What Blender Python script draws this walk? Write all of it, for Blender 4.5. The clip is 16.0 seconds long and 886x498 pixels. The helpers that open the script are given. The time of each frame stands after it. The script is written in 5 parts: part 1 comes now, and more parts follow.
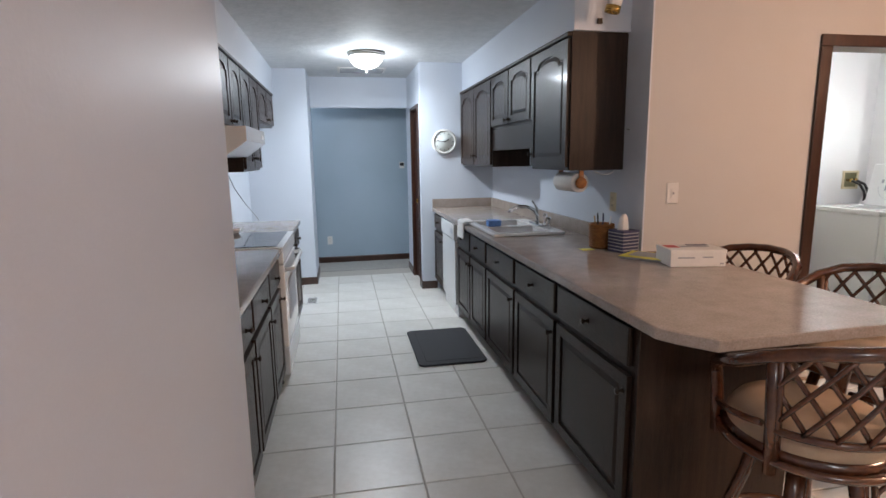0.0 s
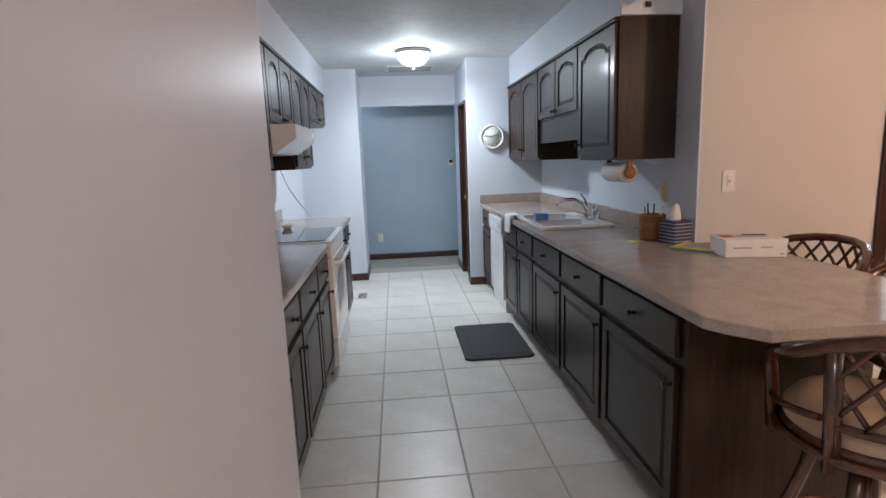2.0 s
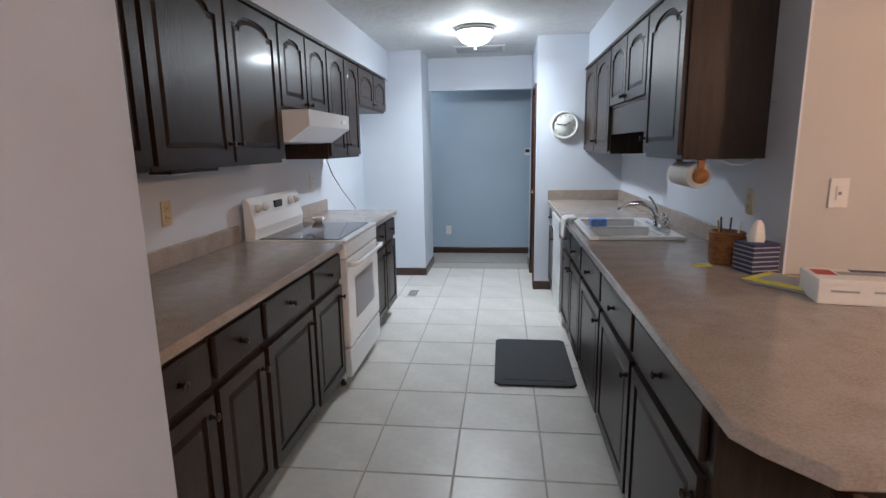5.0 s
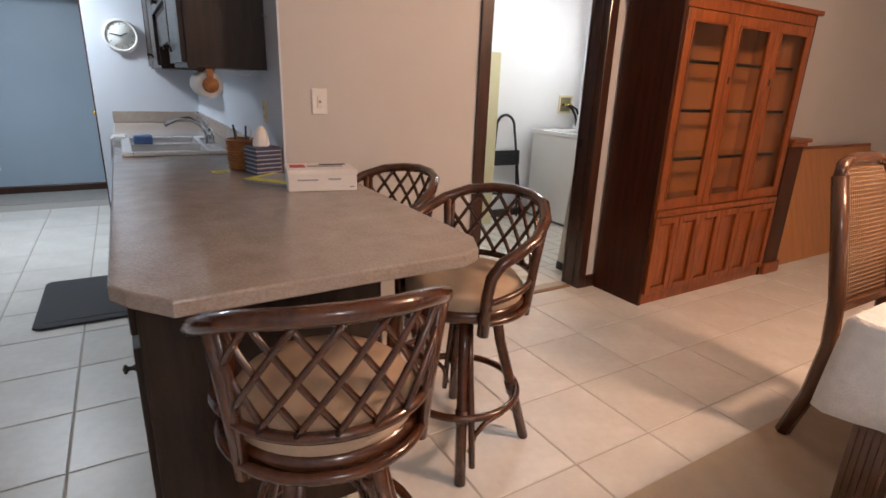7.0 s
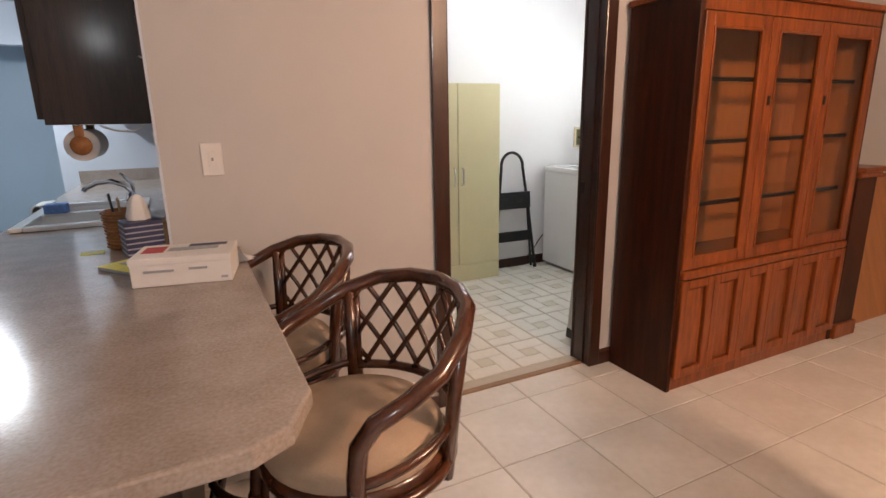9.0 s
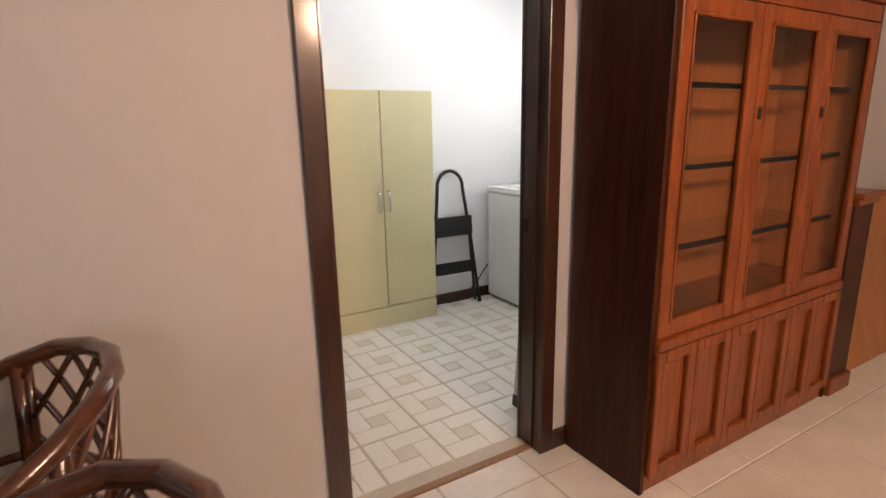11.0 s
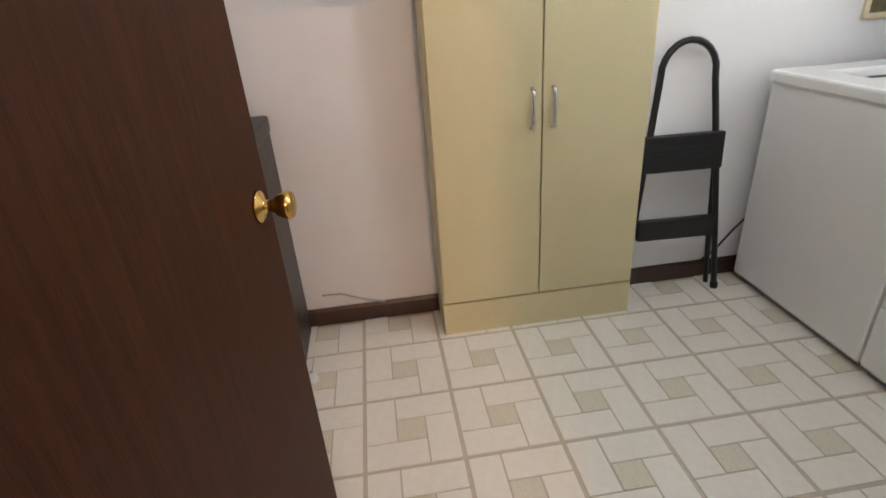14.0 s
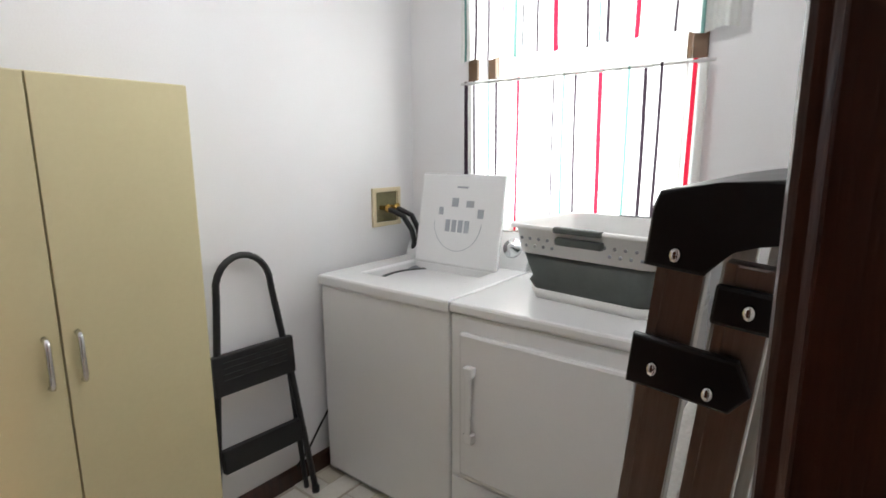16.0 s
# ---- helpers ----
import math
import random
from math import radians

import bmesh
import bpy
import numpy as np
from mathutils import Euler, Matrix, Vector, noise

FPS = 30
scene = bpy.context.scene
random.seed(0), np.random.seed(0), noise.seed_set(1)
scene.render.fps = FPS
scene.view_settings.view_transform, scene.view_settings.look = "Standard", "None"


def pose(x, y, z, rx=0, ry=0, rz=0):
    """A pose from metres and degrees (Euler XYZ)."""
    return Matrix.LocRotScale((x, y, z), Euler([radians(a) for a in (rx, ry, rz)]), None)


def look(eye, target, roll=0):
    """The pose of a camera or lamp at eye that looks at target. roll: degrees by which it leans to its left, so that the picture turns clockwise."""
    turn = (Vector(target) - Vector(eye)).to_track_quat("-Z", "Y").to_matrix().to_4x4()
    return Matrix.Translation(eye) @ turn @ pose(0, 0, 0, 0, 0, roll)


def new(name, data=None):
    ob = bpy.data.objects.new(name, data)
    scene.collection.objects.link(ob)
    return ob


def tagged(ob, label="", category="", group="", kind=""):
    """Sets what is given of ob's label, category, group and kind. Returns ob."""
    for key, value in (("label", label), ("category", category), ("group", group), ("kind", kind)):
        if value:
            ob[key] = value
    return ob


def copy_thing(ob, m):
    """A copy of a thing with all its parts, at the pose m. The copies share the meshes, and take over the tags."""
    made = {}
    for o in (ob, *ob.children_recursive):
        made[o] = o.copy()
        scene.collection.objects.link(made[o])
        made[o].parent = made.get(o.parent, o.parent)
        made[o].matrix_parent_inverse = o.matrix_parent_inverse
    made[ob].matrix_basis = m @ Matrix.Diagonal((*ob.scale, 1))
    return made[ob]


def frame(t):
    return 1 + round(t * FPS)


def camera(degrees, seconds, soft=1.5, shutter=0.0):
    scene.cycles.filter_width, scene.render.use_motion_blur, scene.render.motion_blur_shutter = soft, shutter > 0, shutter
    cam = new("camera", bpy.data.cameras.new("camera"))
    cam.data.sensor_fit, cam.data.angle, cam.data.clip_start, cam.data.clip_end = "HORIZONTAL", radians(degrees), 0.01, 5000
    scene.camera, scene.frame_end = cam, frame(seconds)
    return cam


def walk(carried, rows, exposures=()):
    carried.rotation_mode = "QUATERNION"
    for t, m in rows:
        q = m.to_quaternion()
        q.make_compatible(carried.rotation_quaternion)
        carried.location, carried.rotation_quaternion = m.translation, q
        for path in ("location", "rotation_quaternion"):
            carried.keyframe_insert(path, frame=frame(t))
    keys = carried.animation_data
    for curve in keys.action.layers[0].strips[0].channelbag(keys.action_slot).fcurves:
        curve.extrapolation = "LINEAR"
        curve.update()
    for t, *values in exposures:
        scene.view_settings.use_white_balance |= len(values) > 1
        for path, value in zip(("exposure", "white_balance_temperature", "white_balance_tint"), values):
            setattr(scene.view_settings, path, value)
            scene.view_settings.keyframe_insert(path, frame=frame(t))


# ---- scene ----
cam = camera(80.3, 16.0, shutter=0.2)
PATH = [
    (0, (0.632, 0.001, 1.454), (0.996, 1.937, 1.112), -0.8),
    (0.5, (0.603, 0.008, 1.447), (0.855, 1.963, 1.11), -0.5),
    (1, (0.58, 0.012, 1.448), (0.76, 1.976, 1.118), -0.3),
    (1.5, (0.585, 0.008, 1.441), (0.737, 1.974, 1.103), -1.2),
    (2, (0.68, -0.012, 1.416), (0.845, 1.952, 1.076), -2.1),
    (2.5, (0.821, 0.064, 1.408), (1.08, 2.014, 1.047), -1.5),
    (3, (0.96, 0.259, 1.422), (1.125, 2.229, 1.116), -2.4),
    (5.3, (1.177, 0.461, 1.443), (0.945, 2.41, 1.056), -0.8),
    (5.5, (1.202, 0.441, 1.416), (1.078, 2.412, 1.096), -0.2),
    (6, (1.26, 0.32, 1.43), (1.633, 2.239, 1.03), -1.2),
    (6.5, (1.42, 0.291, 1.336), (2.287, 2.02, 0.826), -1.1),
    (7, (1.659, 0.213, 1.341), (2.649, 1.844, 0.74), 2.2),
    (7.5, (1.832, 0.242, 1.318), (2.75, 1.868, 0.601), -1.1),
    (8, (2.026, 0.409, 1.344), (2.869, 2.133, 0.782), -0.4),
    (10.5, (2.737, 0.876, 1.388), (3.597, 2.623, 0.931), -1.9),
    (11, (2.891, 1.134, 1.405), (3.878, 2.809, 0.945), -1.2),
    (11.5, (3.146, 1.369, 1.352), (4.085, 3.084, 0.935), -0.9),
    (12, (3.275, 1.68, 1.33), (4.277, 3.374, 0.98), -1.7),
    (12.5, (3.497, 1.982, 1.396), (4.388, 3.724, 0.983), -2.0),
    (13, (3.65, 2.217, 1.393), (4.286, 4.061, 0.95), -3.4),
    (13.5, (3.748, 2.433, 1.3), (4.203, 4.327, 0.848), -2.6),
    (14, (3.779, 2.605, 1.3), (3.969, 4.379, 0.411), -4.2),
    (14.5, (3.709, 2.707, 1.2), (3.889, 4.438, 0.191), -2.2),
    (15, (3.836, 2.834, 1.386), (4.631, 4.488, 0.59), -0.9),
    (15.5, (3.902, 2.815, 1.475), (5.251, 4.2, 0.88), 0.3),
    (16, (3.932, 2.798, 1.434), (5.492, 4.011, 1.069), -0.3),
]
walk(cam, [(t, look(eye, target, roll)) for t, eye, target, roll in PATH], [(0, 0.0), (13.5, 0.0), (14.5, -0.2), (15, -0.2), (16, -0.4)])

# world and lights
world = bpy.data.worlds.new("sky_world")
scene.world = world
world.use_nodes = True
wn = world.node_tree
sky = wn.nodes.new("ShaderNodeTexSky")
sky.sky_type, sky.sun_disc, sky.sun_elevation, sky.sun_rotation = "NISHITA", False, radians(40), radians(60)
wn.links.new(sky.outputs[0], wn.nodes["Background"].inputs[0])
wn.nodes["Background"].inputs[1].default_value = 0.15


def lamp(name, kind, power, colour, m, size=0.1, size_y=0.0):
    d = bpy.data.lights.new(name, kind)
    d.energy, d.color = power, colour
    if kind == "AREA":
        d.shape, d.size, d.size_y = "RECTANGLE", size, size_y or size
    else:
        d.shadow_soft_size = size
    ob = new(name, d)
    ob.matrix_world = m
    return ob


WARM, COOL = (1.0, 0.615, 0.41), (0.84, 0.92, 1.0)
lamp("kitchen_bulb", "POINT", 19, COOL, pose(0.905, 5.29, 2.27), 0.09)
lamp("kitchen_bowl_glow", "AREA", 30, COOL, pose(0.905, 5.29, 2.25), 0.2)
lamp("hall_bulb", "POINT", 4.6, COOL, pose(-0.1, 7.2, 2.25), 0.12)
lamp("dining_bulb", "POINT", 150, WARM, pose(4.3, 0.1, 2.2), 0.14)
# unseen fill added behind the camera to brighten the near floor, no real fixture
lamp("near_floor_fill", "POINT", 44, (0.95, 0.97, 1.0), pose(1.7, -1.7, 2.25), 0.12)
lamp("laundry_bulb", "POINT", 23, (0.98, 0.97, 0.99), pose(4.75, 3.62, 2.36), 0.1)
lamp("window_daylight", "AREA", 45, (0.93, 0.96, 1.0), pose(6.20, 3.74, 1.64, 0, 90, 0), 1.0, 0.9)

# ---------- materials ----------


def material(name, colour, rough=0.5, metal=0.0, second=None, scale=6.0, bump=0.0, bump_scale=60.0, stretch=(1, 1, 1), spread=0.12, coat=0.0, per_piece=0.0, fine=0.35, spec=0.5):
    """A surface whose colour wanders at two scales, with fine relief."""
    m = bpy.data.materials.new(name)
    m.use_nodes = True
    t = m.node_tree
    b = t.nodes["Principled BSDF"]
    b.inputs["Metallic"].default_value = metal
    b.inputs["Coat Weight"].default_value = coat
    b.inputs["Specular IOR Level"].default_value = spec
    b.inputs["Coat Roughness"].default_value = 0.12
    co = t.nodes.new("ShaderNodeTexCoord")
    mp = t.nodes.new("ShaderNodeMapping")
    mp.inputs["Scale"].default_value = stretch
    t.links.new(co.outputs["Object"], mp.inputs[0])
    n1 = t.nodes.new("ShaderNodeTexNoise")
    n1.inputs["Scale"].default_value, n1.inputs["Detail"].default_value = scale, 4
    n2 = t.nodes.new("ShaderNodeTexNoise")
    n2.inputs["Scale"].default_value, n2.inputs["Detail"].default_value = bump_scale, 5
    for n in (n1, n2):
        t.links.new(mp.outputs[0], n.inputs["Vector"])
    add = t.nodes.new("ShaderNodeMix")
    add.inputs[0].default_value = fine
    t.links.new(n1.outputs[0], add.inputs[2])
    t.links.new(n2.outputs[0], add.inputs[3])
    fac = add.outputs[0]
    if per_piece:
        info = t.nodes.new("ShaderNodeObjectInfo")
        mul = t.nodes.new("ShaderNodeMath")
        mul.operation, mul.inputs[1].default_value, mul.inputs[2].default_value = "MULTIPLY_ADD", per_piece, -per_piece / 2
        t.links.new(info.outputs["Random"], mul.inputs[0])
        plus = t.nodes.new("ShaderNodeMath")
        t.links.new(fac, plus.inputs[0])
        t.links.new(mul.outputs[0], plus.inputs[1])
        fac = plus.outputs[0]
    ramp = t.nodes.new("ShaderNodeValToRGB")
    second = second or tuple(c * (1 - spread) for c in colour)
    ramp.color_ramp.elements[0].position, ramp.color_ramp.elements[1].position = 0.32, 0.68
    ramp.color_ramp.elements[0].color, ramp.color_ramp.elements[1].color = (*second, 1), (*colour, 1)
    t.links.new(fac, ramp.inputs[0])
    t.links.new(ramp.outputs[0], b.inputs["Base Color"])
    rr = t.nodes.new("ShaderNodeMapRange")
    rr.inputs[3].default_value, rr.inputs[4].default_value = rough * 0.85, min(1, rough * 1.15)
    t.links.new(n1.outputs[0], rr.inputs[0])
    t.links.new(rr.outputs[0], b.inputs["Roughness"])
    if bump:
        bp = t.nodes.new("ShaderNodeBump")
        bp.inputs["Strength"].default_value, bp.inputs["Distance"].default_value = bump, 0.004
        t.links.new(n2.outputs[0], bp.inputs["Height"])
        t.links.new(bp.outputs[0], b.inputs["Normal"])
    return m


def glow(name, colour, strength):
    m = bpy.data.materials.new(name)
    m.use_nodes = True
    b = m.node_tree.nodes["Principled BSDF"]
    b.inputs["Base Color"].default_value = b.inputs["Emission Color"].default_value = (*colour, 1)
    b.inputs["Emission Strength"].default_value = strength
    return m


def sheer(name, colour, transmit):
    """Thin cloth that lets light through."""
    m = bpy.data.materials.new(name)
    m.use_nodes = True
    t = m.node_tree
    out = t.nodes["Material Output"]
    d, s, mix = t.nodes.new("ShaderNodeBsdfDiffuse"), t.nodes.new("ShaderNodeBsdfTranslucent"), t.nodes.new("ShaderNodeMixShader")
    n = t.nodes.new("ShaderNodeTexNoise")
    n.inputs["Scale"].default_value = 400
    r = t.nodes.new("ShaderNodeValToRGB")
    r.color_ramp.elements[0].color, r.color_ramp.elements[1].color = (*[c * 0.85 for c in colour], 1), (*colour, 1)
    t.links.new(n.outputs[0], r.inputs[0])
    for k in (d, s):
        t.links.new(r.outputs[0], k.inputs[0])
    mix.inputs[0].default_value = transmit
    t.links.new(d.outputs[0], mix.inputs[1])
    t.links.new(s.outputs[0], mix.inputs[2])
    t.links.new(mix.outputs[0], out.inputs[0])
    return m


def glass(name):
    m = bpy.data.materials.new(name)
    m.use_nodes = True
    t = m.node_tree
    tr, gl, mix = t.nodes.new("ShaderNodeBsdfTransparent"), t.nodes.new("ShaderNodeBsdfGlossy"), t.nodes.new("ShaderNodeMixShader")
    tr.inputs[0].default_value = (0.93, 0.95, 0.93, 1)
    gl.inputs["Roughness"].default_value = 0.02
    mix.inputs[0].default_value = 0.06
    t.links.new(tr.outputs[0], mix.inputs[1])
    t.links.new(gl.outputs[0], mix.inputs[2])
    t.links.new(mix.outputs[0], t.nodes["Material Output"].inputs[0])
    return m


M = dict(
    kitchen_wall=material("kitchen_paint", (0.67, 0.72, 0.80), 0.45, second=(0.63, 0.68, 0.76), scale=2, bump=0.12, bump_scale=160),
    hall_wall=material("hall_paint", (0.40, 0.50, 0.60), 0.4, second=(0.36, 0.46, 0.55), scale=2, bump=0.12, bump_scale=160),
    cream=material("cream_paint", (0.56, 0.545, 0.53), 0.6, second=(0.525, 0.505, 0.49), scale=2, bump=0.12, bump_scale=160),
    grey_wall=material("pale_grey_paint", (0.49, 0.54, 0.64), 0.42, second=(0.47, 0.515, 0.615), scale=2, bump=0.1, bump_scale=120),
    white_wall=material("white_paint", (0.82, 0.82, 0.83), 0.5, second=(0.79, 0.78, 0.78), scale=2, bump=0.1, bump_scale=160),
    ceiling=material("ceiling_texture", (0.72, 0.73, 0.74), 0.7, second=(0.60, 0.62, 0.63), scale=9, bump=1.0, bump_scale=24),
    tile=material("floor_tile", (0.82, 0.80, 0.76), 0.36, second=(0.68, 0.65, 0.60), scale=5, bump=0.05, bump_scale=30, per_piece=0.22),
    grout=material("grout", (0.54, 0.50, 0.45), 0.85, scale=20, bump=0.3),
    vinyl=material("vinyl_pale", (0.82, 0.79, 0.72), 0.3, second=(0.77, 0.73, 0.65), scale=30, bump=0.03),
    vinyl_mid=material("vinyl_speckled", (0.70, 0.66, 0.54), 0.32, second=(0.60, 0.55, 0.44), scale=120, bump_scale=260),
    vinyl_line=material("vinyl_line", (0.56, 0.49, 0.39), 0.35, scale=40),
    dark_wood=material("dark_stained_oak", (0.040, 0.022, 0.014), 0.36, second=(0.014, 0.008, 0.006), scale=9, bump=0.35, bump_scale=70, stretch=(5, 5, 0.5), coat=0.1, spec=0.22),
    dark_trim=material("dark_trim_wood", (0.060, 0.019, 0.009), 0.33, second=(0.026, 0.009, 0.005), scale=8, bump=0.2, bump_scale=60, stretch=(5, 5, 0.4), coat=0.4),
    door_wood=material("door_veneer", (0.068, 0.024, 0.012), 0.5, second=(0.026, 0.009, 0.005), scale=7, bump=0.15, bump_scale=60, stretch=(8, 8, 0.4), spec=0.1),
    hutch=material("hutch_walnut", (0.33, 0.085, 0.018), 0.30, second=(0.11, 0.026, 0.007), scale=7, bump=0.15, bump_scale=60, stretch=(6, 6, 0.6), coat=0.15, spec=0.35),
    # walnut of the hutch sides, turned from the dining lamp; their shade is in the colour
    walnut_shaded=material("walnut_shaded_veneer", (0.075, 0.019, 0.006), 0.42, second=(0.022, 0.006, 0.0025), scale=5, bump=0.15, bump_scale=60, stretch=(6, 6, 0.6), coat=0.05, spec=0.2),
    hutch_back=material("hutch_back_board", (0.58, 0.20, 0.05), 0.45, second=(0.36, 0.11, 0.026), scale=6, stretch=(7, 7, 0.5)),
    board=material("orange_plywood", (0.46, 0.20, 0.065), 0.4, second=(0.33, 0.13, 0.04), scale=4, stretch=(5, 5, 0.7), bump=0.08),
    laminate=material("counter_laminate", (0.43, 0.365, 0.325), 0.15, second=(0.28, 0.225, 0.19), scale=11, bump=0.05, bump_scale=150, fine=0.6),
    white=material("white_enamel", (0.84, 0.84, 0.84), 0.22, spread=0.03, scale=3, coat=0.3),
    plastic=material("white_plastic", (0.78, 0.77, 0.75), 0.4, spread=0.05, scale=10),
    ivory=material("ivory_plastic", (0.72, 0.62, 0.42), 0.4, spread=0.06, scale=10),
    black=material("black_plastic", (0.012, 0.012, 0.013), 0.4, spread=0.3, scale=20, bump=0.05),
    blackglass=material("black_glass", (0.012, 0.013, 0.015), 0.06, spread=0.2, scale=20),
    mat=material("rubber_mat", (0.045, 0.045, 0.052), 0.75, second=(0.03, 0.03, 0.036), scale=30, bump=0.6, bump_scale=240),
    chrome=material("chrome", (0.72, 0.73, 0.75), 0.12, 1.0, spread=0.05),
    alu=material("aluminium", (0.62, 0.60, 0.57), 0.32, 1.0, second=(0.50, 0.48, 0.45), scale=12, stretch=(8, 8, 0.6)),
    brass=material("brass", (0.72, 0.47, 0.14), 0.16, 1.0, spread=0.2),
    bronze=material("dark_bronze", (0.06, 0.045, 0.035), 0.35, 0.8, spread=0.3),
    rattan=material("lacquered_rattan", (0.105, 0.034, 0.013), 0.22, second=(0.045, 0.014, 0.007), scale=18, bump=0.2, bump_scale=80, coat=0.5),
    cushion=material("tan_cushion", (0.50, 0.37, 0.26), 0.85, second=(0.40, 0.29, 0.20), scale=14, bump=0.4, bump_scale=260),
    yellow=material("pale_yellow_laminate", (0.63, 0.565, 0.34), 0.38, second=(0.59, 0.525, 0.31), scale=3, bump=0.03),
    cloth=material("white_lace_cloth", (0.78, 0.77, 0.76), 0.85, second=(0.66, 0.65, 0.65), scale=30, bump=0.8, bump_scale=140),
    rug=material("beige_rug", (0.64, 0.51, 0.37), 0.95, second=(0.54, 0.42, 0.30), scale=10, bump=1.0, bump_scale=420),
    carpet=material("hall_carpet", (0.46, 0.44, 0.41), 0.95, second=(0.38, 0.36, 0.34), scale=14, bump=1.0, bump_scale=380),
    wicker=material("orange_wicker", (0.40, 0.17, 0.05), 0.6, second=(0.22, 0.085, 0.025), scale=40),
    navy=material("navy_print", (0.035, 0.04, 0.12), 0.5, spread=0.4, scale=40),
    paper=material("white_paper", (0.80, 0.79, 0.77), 0.8, spread=0.06, scale=20),
    grey_print=material("grey_print", (0.38, 0.40, 0.44), 0.7, spread=0.1),
    cardboard=material("brown_card", (0.42, 0.27, 0.13), 0.8, spread=0.2),
    yellow_print=material("yellow_print", (0.75, 0.68, 0.06), 0.45, spread=0.2, scale=30),
    red=material("red_print", (0.55, 0.05, 0.05), 0.6, spread=0.2),
    blue=material("blue_sponge", (0.19, 0.36, 0.78), 0.85, spread=0.3, scale=60, bump=0.6),
    grey_rubber=material("grey_rubber", (0.07, 0.08, 0.075), 0.5, spread=0.25, scale=12),
    cane=material("woven_cane", (0.33, 0.19, 0.10), 0.5, second=(0.22, 0.12, 0.06), scale=80),
    chairwood=material("chair_wood", (0.12, 0.048, 0.022), 0.25, second=(0.07, 0.026, 0.012), scale=9, stretch=(5, 5, 0.6), coat=0.4),
    lamp_glass=glow("lit_frosted_glass", (0.95, 0.98, 1.0), 5.0),
    steel=material("painted_steel_grey", (0.30, 0.31, 0.33), 0.4, 0.5),
    olive=material("valve_box_olive", (0.22, 0.20, 0.10), 0.5, spread=0.3, scale=30),
    sheer=sheer("sheer_curtain", (0.86, 0.87, 0.84), 0.6),
    sheer_red=sheer("curtain_red", (0.70, 0.025, 0.06), 0.35),
    sheer_dark=sheer("curtain_dark", (0.06, 0.04, 0.055), 0.2),
    sheer_green=sheer("curtain_green", (0.16, 0.30, 0.27), 0.4),
    glass=glass("clear_glass"),
    clock_face=material("clock_face", (0.78, 0.82, 0.80), 0.5, spread=0.05),
    drywood=material("window_wood", (0.14, 0.075, 0.035), 0.5, spread=0.3, stretch=(5, 5, 0.6)),
)

# ---------- mesh helpers ----------


def box(bm, x0, y0, z0, x1, y1, z1, r=0.0):
    vs = [bm.verts.new(p) for p in ((x0, y0, z0), (x1, y0, z0), (x1, y1, z0), (x0, y1, z0), (x0, y0, z1), (x1, y0, z1), (x1, y1, z1), (x0, y1, z1))]
    fs = [bm.faces.new([vs[i] for i in f]) for f in ((3, 2, 1, 0), (4, 5, 6, 7), (0, 1, 5, 4), (1, 2, 6, 5), (2, 3, 7, 6), (3, 0, 4, 7))]
    if r:
        es = list({e for f in fs for e in f.edges})
        bmesh.ops.bevel(bm, geom=es, offset=r, segments=2, affect="EDGES", profile=0.5)
    return bm


def tube(bm, pts, r, sides=8, closed=False, r1=None):
    """A round rod along a line of points."""
    P = [Vector(p) for p in pts]
    n, rings, up = len(P), [], None
    for i, p in enumerate(P):
        a, b = (P[i - 1], P[(i + 1) % n]) if closed else (P[max(i - 1, 0)], P[min(i + 1, n - 1)])
        d = (b - a).normalized()
        if up is None:
            up = d.orthogonal().normalized()
        up = (up - d * up.dot(d)).normalized()
        s = d.cross(up)
        q = r if r1 is None else r + (r1 - r) * i / max(1, n - 1)
        rings.append([bm.verts.new(p + (up * math.cos(k) + s * math.sin(k)) * q) for k in (2 * math.pi * j / sides for j in range(sides))])
    for i in range(n if closed else n - 1):
        A, B = rings[i], rings[(i + 1) % n]
        for j in range(sides):
            f = bm.faces.new((A[j], A[(j + 1) % sides], B[(j + 1) % sides], B[j]))
            f.smooth = True
    if not closed:
        bm.faces.new(rings[0][::-1])
        bm.faces.new(rings[-1])
    return bm


def lathe(bm, prof, c=(0, 0, 0), sides=32, m=None):
    """Turns (radius, height) pairs round z at c."""
    m = m or Matrix()
    rings = []
    for r, z in prof:
        if r < 1e-5:
            rings.append([bm.verts.new(m @ Vector((c[0], c[1], c[2] + z)))])
        else:
            rings.append([bm.verts.new(m @ Vector((c[0] + r * math.cos(a), c[1] + r * math.sin(a), c[2] + z))) for a in (2 * math.pi * j / sides for j in range(sides))])
    for A, B in zip(rings, rings[1:]):
        for j in range(sides):
            k = (j + 1) % sides
            q = [A[j % len(A)], A[k % len(A)], B[k % len(B)], B[j % len(B)]]
            q = list(dict.fromkeys(q))
            if len(q) > 2:
                f = bm.faces.new(q)
                f.smooth = True
    return bm


def prism(bm, poly, z0, z1, r=0.0, m=None):
    m = m or Matrix()
    lo, hi = [bm.verts.new(m @ Vector((*p, z0))) for p in poly], [bm.verts.new(m @ Vector((*p, z1))) for p in poly]
    n = len(poly)
    fs = [bm.faces.new(lo[::-1]), bm.faces.new(hi)] + [bm.faces.new((lo[i], lo[(i + 1) % n], hi[(i + 1) % n], hi[i])) for i in range(n)]
    if r:
        bmesh.ops.bevel(bm, geom=list({e for f in fs[:2] for e in f.edges}), offset=r, segments=2, affect="EDGES", profile=0.5)
    return bm


